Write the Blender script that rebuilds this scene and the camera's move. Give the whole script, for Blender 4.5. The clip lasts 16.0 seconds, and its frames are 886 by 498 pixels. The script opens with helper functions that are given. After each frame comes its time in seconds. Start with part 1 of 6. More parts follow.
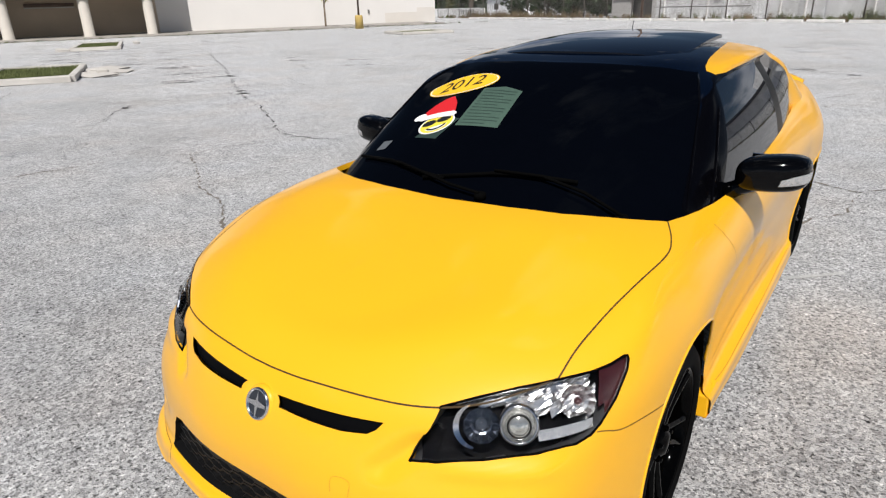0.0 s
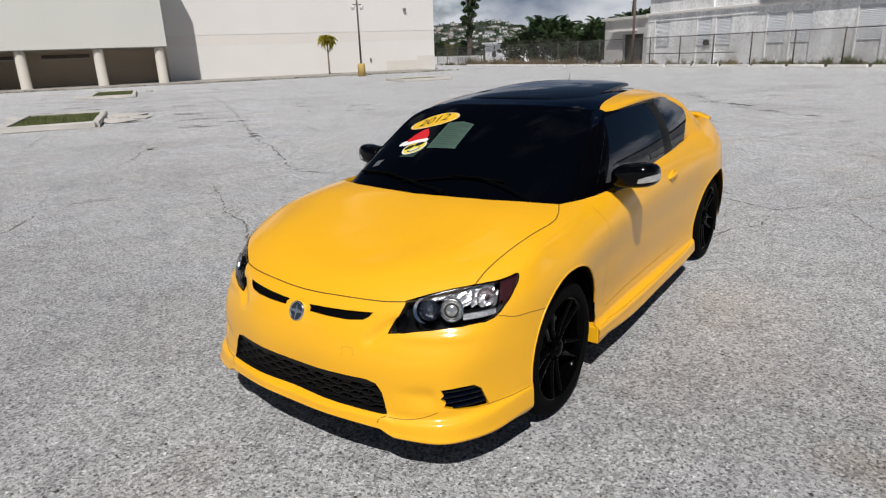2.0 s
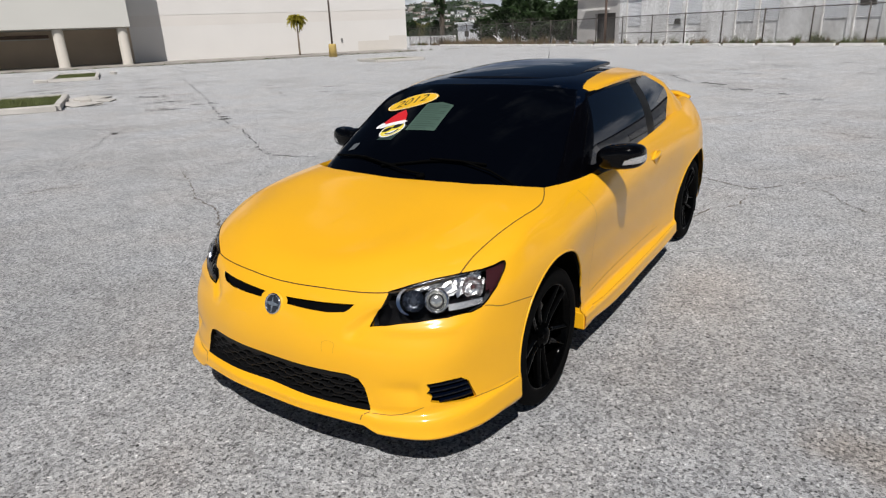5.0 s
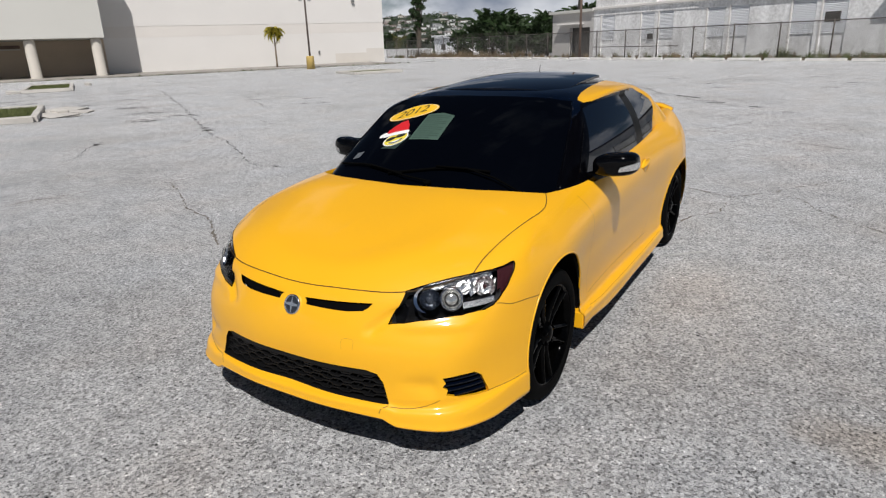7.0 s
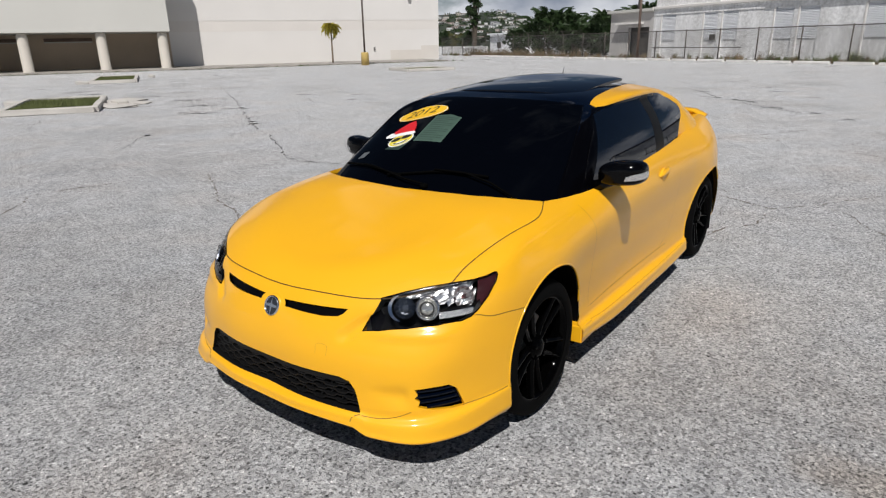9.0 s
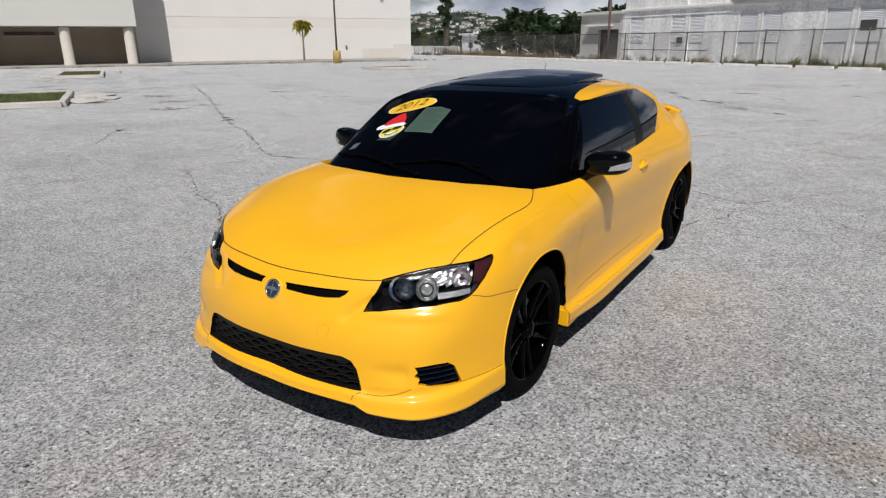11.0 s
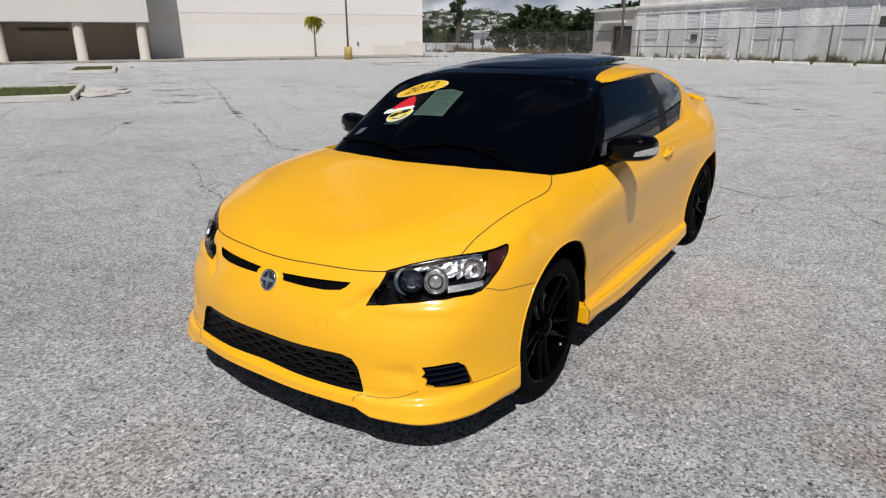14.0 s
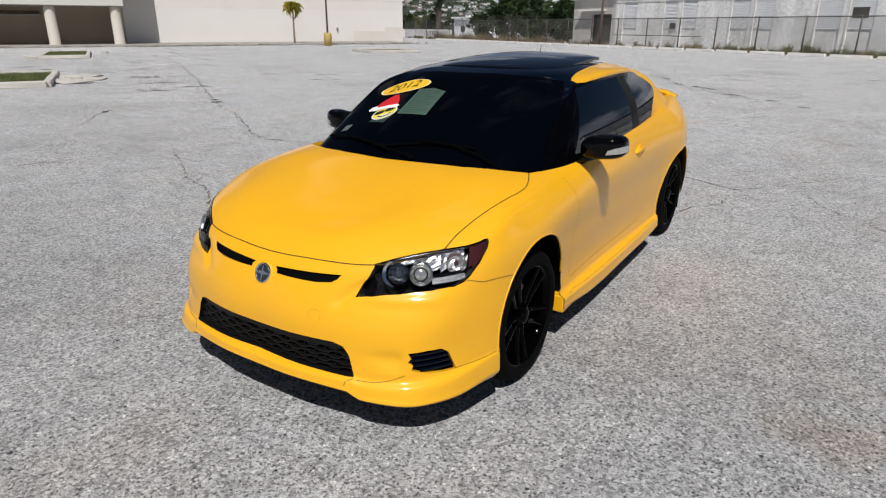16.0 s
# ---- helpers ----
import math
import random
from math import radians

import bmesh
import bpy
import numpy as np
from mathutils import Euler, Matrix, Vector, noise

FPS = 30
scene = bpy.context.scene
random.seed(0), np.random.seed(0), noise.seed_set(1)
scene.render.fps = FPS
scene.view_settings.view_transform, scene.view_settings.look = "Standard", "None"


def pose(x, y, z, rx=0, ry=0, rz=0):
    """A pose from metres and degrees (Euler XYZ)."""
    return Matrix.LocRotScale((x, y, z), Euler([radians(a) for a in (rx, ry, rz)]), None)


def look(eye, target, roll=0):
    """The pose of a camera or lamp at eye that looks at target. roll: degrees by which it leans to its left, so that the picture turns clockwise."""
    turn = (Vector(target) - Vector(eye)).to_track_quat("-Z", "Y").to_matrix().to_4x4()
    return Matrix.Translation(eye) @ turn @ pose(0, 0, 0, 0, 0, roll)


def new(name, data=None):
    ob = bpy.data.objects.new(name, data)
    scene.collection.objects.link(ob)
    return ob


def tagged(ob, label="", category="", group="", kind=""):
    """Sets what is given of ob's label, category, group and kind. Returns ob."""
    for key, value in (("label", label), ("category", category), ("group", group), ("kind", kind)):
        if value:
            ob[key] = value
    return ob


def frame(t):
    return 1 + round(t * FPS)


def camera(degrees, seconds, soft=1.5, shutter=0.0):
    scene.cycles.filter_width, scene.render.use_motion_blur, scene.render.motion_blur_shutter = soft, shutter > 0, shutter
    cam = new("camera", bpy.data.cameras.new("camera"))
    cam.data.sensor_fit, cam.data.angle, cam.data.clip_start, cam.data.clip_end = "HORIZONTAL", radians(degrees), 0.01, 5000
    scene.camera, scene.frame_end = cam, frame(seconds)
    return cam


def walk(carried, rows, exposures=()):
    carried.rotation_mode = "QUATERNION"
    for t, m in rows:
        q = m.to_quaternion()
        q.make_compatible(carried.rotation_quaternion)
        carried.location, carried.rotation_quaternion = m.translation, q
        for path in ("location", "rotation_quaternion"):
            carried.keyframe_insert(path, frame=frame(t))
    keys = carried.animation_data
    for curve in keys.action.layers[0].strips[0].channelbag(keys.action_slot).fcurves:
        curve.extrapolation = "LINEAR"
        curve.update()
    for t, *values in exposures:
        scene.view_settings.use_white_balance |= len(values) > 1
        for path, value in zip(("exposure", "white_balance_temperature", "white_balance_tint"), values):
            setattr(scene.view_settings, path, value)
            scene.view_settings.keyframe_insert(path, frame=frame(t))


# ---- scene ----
cam = camera(71.3, 16.0, soft=1.25)
PATH = [
    (0, (1.216, -1.639, 1.601), (0.118, -0.137, 0.867), -1.8),
    (0.5, (1.384, -1.922, 1.608), (0.316, -0.378, 0.919), -1.5),
    (1, (1.545, -2.19, 1.644), (0.503, -0.643, 0.923), -3.0),
    (1.5, (1.798, -2.299, 1.636), (0.695, -0.781, 0.943), -0.9),
    (2, (1.965, -2.429, 1.67), (0.839, -0.892, 1.065), -2.2),
    (2.5, (2.016, -2.636, 1.667), (0.902, -1.088, 1.065), -4.3),
    (3, (2.109, -2.701, 1.678), (1.0, -1.146, 1.084), -5.0),
    (3.5, (2.264, -2.555, 1.677), (1.097, -1.061, 1.04), 0.2),
    (4, (2.248, -2.45, 1.682), (1.047, -0.992, 1.026), -2.0),
    (4.5, (2.007, -2.353, 1.658), (0.892, -0.834, 0.987), -2.5),
    (6.8, (1.752, -2.511, 1.658), (0.762, -0.89, 1.029), -2.0),
    (7, (1.826, -2.552, 1.669), (0.831, -0.935, 1.038), -2.0),
    (7.5, (1.951, -2.449, 1.687), (0.845, -0.892, 1.093), -0.3),
    (8, (2.012, -2.36, 1.668), (0.887, -0.831, 1.041), -1.1),
    (8.5, (2.039, -2.352, 1.674), (0.899, -0.833, 1.046), -0.9),
    (9, (2.01, -2.327, 1.674), (0.884, -0.8, 1.041), -1.2),
    (9.5, (1.871, -2.256, 1.655), (0.821, -0.689, 0.991), -0.5),
    (11.8, (2.063, -2.57, 1.64), (1.01, -0.982, 1.033), -0.4),
    (12, (2.071, -2.569, 1.636), (1.01, -0.982, 1.038), -0.8),
    (12.5, (2.045, -2.53, 1.598), (0.986, -0.942, 1.0), -0.6),
    (13, (1.982, -2.446, 1.583), (0.944, -0.853, 0.962), -0.6),
    (13.5, (1.919, -2.376, 1.569), (0.861, -0.801, 0.936), -0.3),
    (14, (1.874, -2.316, 1.539), (0.798, -0.757, 0.898), -0.3),
    (14.5, (1.811, -2.245, 1.522), (0.747, -0.698, 0.834), -0.4),
    (15, (1.757, -2.192, 1.533), (0.733, -0.619, 0.843), 0.1),
    (15.5, (1.828, -2.301, 1.609), (0.797, -0.734, 0.914), 0.5),
    (16, (1.948, -2.45, 1.622), (0.931, -0.867, 0.942), 0.2),
]
EXPOSURES = [(0, 0.0), (0.5, -0.12), (1.0, -0.22), (1.5, -0.31), (2.0, -0.29), (16, -0.29)]
walk(cam, [(t, look(eye, target, roll)) for t, eye, target, roll in PATH], EXPOSURES)

# ---- world, sun ----
SUN = Vector((0.40, -0.65, 1.0)).normalized()
world = bpy.data.worlds.new("sky")
scene.world = world
world.use_nodes = True
wn, wl = world.node_tree.nodes, world.node_tree.links
sky = wn.new("ShaderNodeTexSky")
sky.sky_type, sky.sun_disc = "NISHITA", False
sky.altitude, sky.air_density, sky.dust_density, sky.ozone_density = 800.0, 0.9, 0.3, 2.0
sky.sun_elevation = math.asin(SUN.z)
sky.sun_rotation = math.atan2(SUN.x, SUN.y)
coord = wn.new("ShaderNodeTexCoord")
stretch = wn.new("ShaderNodeMapping")
stretch.inputs["Scale"].default_value = (1.0, 1.0, 1.9)
puffs = wn.new("ShaderNodeTexNoise")
puffs.inputs["Scale"].default_value, puffs.inputs["Detail"].default_value = 3.1, 9.0
puffs.inputs["Roughness"].default_value = 0.58
cover = wn.new("ShaderNodeValToRGB")
cover.color_ramp.elements[0].position, cover.color_ramp.elements[1].position = 0.52, 0.60
shade = wn.new("ShaderNodeTexNoise")
shade.inputs["Scale"].default_value, shade.inputs["Detail"].default_value = 5.0, 6.0
grey = wn.new("ShaderNodeValToRGB")
grey.color_ramp.elements[0].position, grey.color_ramp.elements[0].color = 0.36, (5.6, 7.0, 10.0, 1)
grey.color_ramp.elements[1].position, grey.color_ramp.elements[1].color = 0.68, (30, 30.5, 31.5, 1)
mixed = wn.new("ShaderNodeMixRGB")
wl.new(coord.outputs["Generated"], stretch.inputs["Vector"])
wl.new(stretch.outputs["Vector"], puffs.inputs["Vector"])
wl.new(stretch.outputs["Vector"], shade.inputs["Vector"])
wl.new(shade.outputs["Fac"], grey.inputs["Fac"])
apart, low, both_ = wn.new("ShaderNodeSeparateXYZ"), wn.new("ShaderNodeMapRange"), wn.new("ShaderNodeMath")
low.inputs["From Min"].default_value, low.inputs["From Max"].default_value = 0.10, 0.32
low.inputs["To Min"].default_value, low.inputs["To Max"].default_value = 0.09, -0.065
both_.operation = "ADD"
wl.new(coord.outputs["Generated"], apart.inputs["Vector"])
wl.new(apart.outputs["Z"], low.inputs["Value"])
wl.new(low.outputs["Result"], both_.inputs[0])
wl.new(puffs.outputs["Fac"], both_.inputs[1])
wl.new(both_.outputs[0], cover.inputs["Fac"])
wl.new(cover.outputs["Color"], mixed.inputs["Fac"])
wl.new(sky.outputs["Color"], mixed.inputs["Color1"])
wl.new(grey.outputs["Color"], mixed.inputs["Color2"])
wl.new(mixed.outputs["Color"], wn["Background"].inputs["Color"])
wn["Background"].inputs["Strength"].default_value = 0.034
sun = new("sun", bpy.data.lights.new("sun", "SUN"))
sun.data.energy, sun.data.angle, sun.data.color = 5.2, radians(0.5), (1.0, 0.97, 0.94)
sun.matrix_world = look(SUN * 60, (0, 0, 0))

# ---- materials ----
def mat(name, base, rough=0.5, metal=0.0, vary=0.12, coarse=1.5, fine=40.0, bump=0.0, coat=0.0, tint=None, spec=0.5, piece=0.0, streak=0.0):
    """Principled surface with stains (coarse) and grain (fine), sizes in cycles per metre."""
    m = bpy.data.materials.new(name)
    m.use_nodes = True
    n, l = m.node_tree.nodes, m.node_tree.links
    b = n["Principled BSDF"]
    b.inputs["Roughness"].default_value, b.inputs["Metallic"].default_value = rough, metal
    b.inputs["Coat Weight"].default_value, b.inputs["Coat Roughness"].default_value = coat, 0.03
    b.inputs["Specular IOR Level"].default_value = spec
    tc = n.new("ShaderNodeTexCoord")
    big, small = n.new("ShaderNodeTexNoise"), n.new("ShaderNodeTexNoise")
    for tex, scale, detail in ((big, coarse, 6.0), (small, fine, 3.0)):
        tex.inputs["Scale"].default_value, tex.inputs["Detail"].default_value = scale, detail
        l.new(tc.outputs["Object"], tex.inputs["Vector"])
    if streak:
        drawn = n.new("ShaderNodeMapping")
        drawn.inputs["Scale"].default_value = (1, 1, streak)
        l.new(tc.outputs["Object"], drawn.inputs["Vector"])
        l.new(drawn.outputs["Vector"], big.inputs["Vector"])
    add = n.new("ShaderNodeMath")
    add.operation = "ADD"
    l.new(big.outputs["Fac"], add.inputs[0])
    l.new(small.outputs["Fac"], add.inputs[1])
    ramp = n.new("ShaderNodeMapRange")
    ramp.inputs["From Min"].default_value, ramp.inputs["From Max"].default_value = 0.6, 1.4
    ramp.inputs["To Min"].default_value, ramp.inputs["To Max"].default_value = 0.0, 1.0
    l.new(add.outputs[0], ramp.inputs["Value"])
    mix = n.new("ShaderNodeMixRGB")
    dark = tint or tuple(c * (1 - vary) for c in base)
    light = tuple(min(1, c * (1 + vary * 0.5)) for c in base)
    mix.inputs["Color1"].default_value, mix.inputs["Color2"].default_value = (*dark, 1), (*light, 1)
    l.new(ramp.outputs["Result"], mix.inputs["Fac"])
    out = mix.outputs["Color"]
    if piece:
        info, hue = n.new("ShaderNodeObjectInfo"), n.new("ShaderNodeHueSaturation")
        span = n.new("ShaderNodeMapRange")
        span.inputs["To Min"].default_value, span.inputs["To Max"].default_value = 1 - piece, 1 + piece
        l.new(info.outputs["Random"], span.inputs["Value"])
        l.new(span.outputs["Result"], hue.inputs["Value"])
        l.new(out, hue.inputs["Color"])
        out = hue.outputs["Color"]
    l.new(out, b.inputs["Base Color"])
    if bump:
        bm_ = n.new("ShaderNodeBump")
        bm_.inputs["Strength"].default_value, bm_.inputs["Distance"].default_value = 0.6, bump
        l.new(small.outputs["Fac"], bm_.inputs["Height"])
        l.new(bm_.outputs["Normal"], b.inputs["Normal"])
    return m


YELLOW = mat("yellow_paint", (0.86, 0.43, 0.010), 0.48, 0.0, 0.02, 0.8, 900, coat=0.75, spec=0.22)
YELLOW.node_tree.nodes["Principled BSDF"].inputs["Coat Roughness"].default_value = 0.10
# the touch of blue in this black imitates blue sky mirrored in the roof
BLACK = mat("gloss_black", (0.0010, 0.0028, 0.0085), 0.06, 0.0, 0.2, 2, 60, spec=0.2)
WHEEL = mat("black_alloy", (0.0008, 0.0008, 0.0008), 0.06, 0.0, 0.2, 4, 90, spec=0.06)
TRIM = mat("black_plastic", (0.006, 0.006, 0.006), 0.5, 0.0, 0.3, 4, 150, spec=0.25)
RUBBER = mat("tyre_rubber", (0.003, 0.003, 0.003), 0.85, 0.0, 0.3, 6, 200, spec=0.06)
SHELL_BLACK = mat("gloss_black_shell", (0.0012, 0.0012, 0.0015), 0.07, 0.0, 0.2, 2, 60, spec=0.2)
# dark tint, with blue put into the base for the sky mirrored in it
GLASS = mat("tinted_glass", (0.0010, 0.0026, 0.0070), 0.015, 0.0, 0.1, 2, 20, spec=0.26)
SCREEN_GLASS = mat("tinted_windscreen_glass", (0.001, 0.0015, 0.0030), 0.02, 0.0, 0.1, 2, 20, spec=0.012)
PILLAR_BLACK = mat("gloss_black_pillar", (0.0012, 0.0012, 0.002), 0.16, 0.0, 0.2, 2, 60, spec=0.07)
SATIN = mat("satin_black", (0.002, 0.002, 0.002), 0.3, 0.0, 0.2, 2, 60, spec=0.03)
CHROME = mat("chrome", (0.75, 0.75, 0.76), 0.12, 1.0, 0.05)
STEEL = mat("galvanised_steel", (0.30, 0.30, 0.29), 0.5, 0.8, 0.3, 3, 60)
PLASTER = mat("cream_plaster", (0.71, 0.685, 0.655), 0.85, 0, 0.06, 0.25, 30, bump=0.002)
PLASTER2 = mat("grey_cream_plaster", (0.57, 0.56, 0.52), 0.85, 0, 0.05, 0.25, 30, bump=0.002)
CONCRETE = mat("pale_concrete", (0.55, 0.52, 0.48), 0.9, 0, 0.25, 1.2, 60, bump=0.003)
STAINED = mat("stained_white_wall", (0.92, 0.91, 0.895), 0.85, 0, 0.46, 1.1, 5, bump=0.003, streak=0.3)
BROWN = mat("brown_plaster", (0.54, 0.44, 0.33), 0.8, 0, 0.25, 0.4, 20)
WOOD = mat("weathered_wood", (0.17, 0.12, 0.095), 0.85, 0, 0.4, 2, 50)
GRASS = mat("dry_grass", (0.125, 0.145, 0.05), 0.95, 0, 0.5, 1.5, 40)
LEAF = mat("leaf_green", (0.026, 0.056, 0.012), 0.6, 0, 0.5, 0.6, 5)
PALM = mat("palm_frond", (0.42, 0.36, 0.04), 0.6, 0, 0.4, 1.5, 20)
SAFETY = mat("yellow_concrete", (0.52, 0.37, 0.12), 0.8, 0, 0.3, 2, 40)
DARKDOOR = mat("dark_door", (0.06, 0.055, 0.05), 0.6, 0, 0.3, 1, 30)


# ---- building blocks ----
def thing(name, m, label, category, group="", kind=""):
    ob = new(name)
    ob.empty_display_size = 0.2
    ob.matrix_world = m
    return tagged(ob, label, category, group, kind)


def part(name, bm, material, parent, label="", smooth=False):
    me = bpy.data.meshes.new(name)
    bm.normal_update()
    bm.to_mesh(me)
    bm.free()
    me.materials.append(material)
    if smooth:
        for p in me.polygons:
            p.use_smooth = True
    ob = new(name, me)
    ob.parent = parent
    return tagged(ob, label)


def lone(name, bm, material, m, label, category, group="", kind="", smooth=False):
    ob = part(name, bm, material, None, "", smooth)
    ob.matrix_world = m
    return tagged(ob, label, category, group, kind)


def box(x0, x1, y0, y1, z0, z1, bevel=0.0, bm=None):
    bm = bm or bmesh.new()
    v = bmesh.ops.create_cube(bm, size=1.0)["verts"]
    for w in v:
        w.co = Vector(((x0 + x1) / 2 + w.co.x * (x1 - x0), (y0 + y1) / 2 + w.co.y * (y1 - y0), (z0 + z1) / 2 + w.co.z * (z1 - z0)))
    if bevel:
        es = list({e for w in v for e in w.link_edges})
        bmesh.ops.bevel(bm, geom=es, offset=bevel, segments=2, profile=0.5, affect="EDGES")
    return bm


def lathe(profile, n=48, axis="z", bm=None):
    """Turns (radius, height) pairs round an axis."""
    bm = bm or bmesh.new()
    rings = []
    for r, h in profile:
        ring = []
        for k in range(n):
            a = 2 * math.pi * k / n
            c, s_ = r * math.cos(a), r * math.sin(a)
            ring.append(bm.verts.new((c, s_, h) if axis == "z" else (h, c, s_)))
        rings.append(ring)
    for a, b in zip(rings, rings[1:]):
        for k in range(n):
            bm.faces.new((a[k], a[(k + 1) % n], b[(k + 1) % n], b[k]))
    bmesh.ops.remove_doubles(bm, verts=bm.verts, dist=1e-5)
    bmesh.ops.recalc_face_normals(bm, faces=bm.faces)
    return bm


def tube(points, radius, n=8, bm=None):
    """A round bar along points; radius may be one number or one for each point."""
    bm = bm or bmesh.new()
    pts = [Vector(p) for p in points]
    rad = radius if isinstance(radius, (list, tuple)) else [radius] * len(pts)
    rings = []
    for i, p in enumerate(pts):
        d = (pts[min(i + 1, len(pts) - 1)] - pts[max(i - 1, 0)]).normalized()
        side = d.cross(Vector((0, 0, 1)) if abs(d.z) < 0.9 else Vector((1, 0, 0))).normalized()
        up = side.cross(d)
        rings.append([bm.verts.new(p + rad[i] * (math.cos(2 * math.pi * k / n) * side + math.sin(2 * math.pi * k / n) * up)) for k in range(n)])
    for a, b in zip(rings, rings[1:]):
        for k in range(n):
            bm.faces.new((a[k], a[(k + 1) % n], b[(k + 1) % n], b[k]))
    bm.faces.new(rings[0][::-1])
    bm.faces.new(rings[-1])
    return bm


def prism(outline, z0, z1, bm=None):
    bm = bm or bmesh.new()
    lo = [bm.verts.new((x, y, z0)) for x, y in outline]
    hi = [bm.verts.new((x, y, z1)) for x, y in outline]
    k = len(lo)
    bm.faces.new(lo[::-1])
    bm.faces.new(hi)
    for i in range(k):
        bm.faces.new((lo[i], lo[(i + 1) % k], hi[(i + 1) % k], hi[i]))
    bmesh.ops.recalc_face_normals(bm, faces=bm.faces)
    return bm


# ---- the lot and its buildings: q runs along x, p along y of the site's own axes ----
SITE = pose(-38.87, 53.12, 0, 0, 0, -29.42)


def at(q, p, z=0.0, turn=0.0):
    return SITE @ pose(q, p, z, 0, 0, turn)


def asphalt():
    m = bpy.data.materials.new("worn_chip_asphalt")
    m.use_nodes = True
    n, l = m.node_tree.nodes, m.node_tree.links
    b = n["Principled BSDF"]
    b.inputs["Roughness"].default_value = 0.9
    b.inputs["Specular IOR Level"].default_value = 0.25
    tc = n.new("ShaderNodeTexCoord")

    def noise_(scale, detail=4.0, kind="ShaderNodeTexNoise"):
        t = n.new(kind)
        t.inputs["Scale"].default_value = scale
        if kind == "ShaderNodeTexNoise":
            t.inputs["Detail"].default_value = detail
        l.new(tc.outputs["Object"], t.inputs["Vector"])
        return t

    def ramp(src, stops):
        r = n.new("ShaderNodeValToRGB")
        e = r.color_ramp.elements
        while len(e) < len(stops):
            e.new(0.5)
        for el, (p_, c) in zip(e, stops):
            el.position, el.color = p_, (*c, 1)
        l.new(src, r.inputs["Fac"])
        return r.outputs["Color"]

    def mul(a, b_, fac=1.0, how="MULTIPLY"):
        x = n.new("ShaderNodeMixRGB")
        x.blend_type = how
        x.inputs["Fac"].default_value = fac
        l.new(a, x.inputs["Color1"])
        l.new(b_, x.inputs["Color2"])
        return x.outputs["Color"]

    def math_(how, a, b_):
        x = n.new("ShaderNodeMath")
        x.operation = how
        for i_, v in enumerate((a, b_)):
            if isinstance(v, (int, float)):
                x.inputs[i_].default_value = v
            else:
                l.new(v, x.inputs[i_])
        return x.outputs[0]

    def spots(scale, share, size, shade_):
        """A share of the cells carries a round spot that multiplies the colour by shade_."""
        v = noise_(scale, kind="ShaderNodeTexVoronoi")
        pick_ = n.new("ShaderNodeSeparateColor")
        l.new(v.outputs["Color"], pick_.inputs["Color"])
        on = math_("MULTIPLY", math_("LESS_THAN", pick_.outputs["Red"], share), math_("LESS_THAN", v.outputs["Distance"], size))
        return ramp(on, [(0.0, (1, 1, 1)), (1.0, shade_)])

    chips = noise_(78, kind="ShaderNodeTexVoronoi")
    chip_col = ramp(chips.outputs["Color"], [(0.0, (0.19, 0.19, 0.192)), (0.4, (0.47, 0.47, 0.472)), (1.0, (0.80, 0.80, 0.80))])
    pits = mul(ramp(noise_(62, 2.0).outputs["Fac"], [(0.34, (0.34, 0.34, 0.34)), (0.42, (1, 1, 1))]), spots(52, 0.10, 0.30, (0.24, 0.24, 0.24)))
    pits = mul(pits, spots(24, 0.014, 0.22, (0.14, 0.14, 0.14)))
    bright = spots(60, 0.10, 0.40, (1.45, 1.44, 1.42))
    grit = ramp(noise_(150, 2).outputs["Fac"], [(0.33, (0.5, 0.5, 0.5)), (0.5, (1, 1, 1))])
    mottle = ramp(noise_(9, 7).outputs["Fac"], [(0.30, (0.88, 0.88, 0.88)), (0.5, (1, 1, 1)), (0.70, (1.08, 1.08, 1.08))])
    blotch = ramp(noise_(2.3, 7).outputs["Fac"], [(0.33, (0.91, 0.91, 0.91)), (0.5, (1, 1, 1)), (0.66, (1.05, 1.05, 1.05))])
    stain = ramp(noise_(0.35, 6).outputs["Fac"], [(0.3, (0.83, 0.82, 0.81)), (0.5, (0.98, 0.98, 0.98)), (0.7, (1, 1, 1))])
    tone = ramp(noise_(0.9, 5).outputs["Fac"], [(0.30, (1.0, 0.965, 0.94)), (0.44, (1, 0.995, 0.99)), (0.7, (0.965, 0.98, 1.0))])
    # ground tone by position: paler towards +y and -x, broken up by noise
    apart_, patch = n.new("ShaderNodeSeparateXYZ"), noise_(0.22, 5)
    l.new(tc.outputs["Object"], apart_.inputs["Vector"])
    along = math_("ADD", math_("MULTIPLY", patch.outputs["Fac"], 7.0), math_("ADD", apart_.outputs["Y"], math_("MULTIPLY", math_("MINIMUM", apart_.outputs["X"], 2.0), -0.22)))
    tone_span = n.new("ShaderNodeMapRange")
    tone_span.inputs["From Min"].default_value, tone_span.inputs["From Max"].default_value = 0.0, 13.0
    l.new(along, tone_span.inputs["Value"])
    tone_drift = ramp(tone_span.outputs["Result"], [(0.0, (0.76, 0.76, 0.762)), (0.42, (0.94, 0.94, 0.94)), (1.0, (1.12, 1.12, 1.12))])
    # brown spill beside the car
    spill = n.new("ShaderNodeMapping")
    spill.inputs["Location"].default_value, spill.inputs["Rotation"].default_value = (-2.2, 0.75, 0), (0, 0, radians(-35))
    spill.inputs["Scale"].default_value = (1.0, 2.4, 1.0)
    l.new(tc.outputs["Object"], spill.inputs["Vector"])
    reach = n.new("ShaderNodeVectorMath")
    reach.operation = "LENGTH"
    l.new(spill.outputs["Vector"], reach.inputs[0])
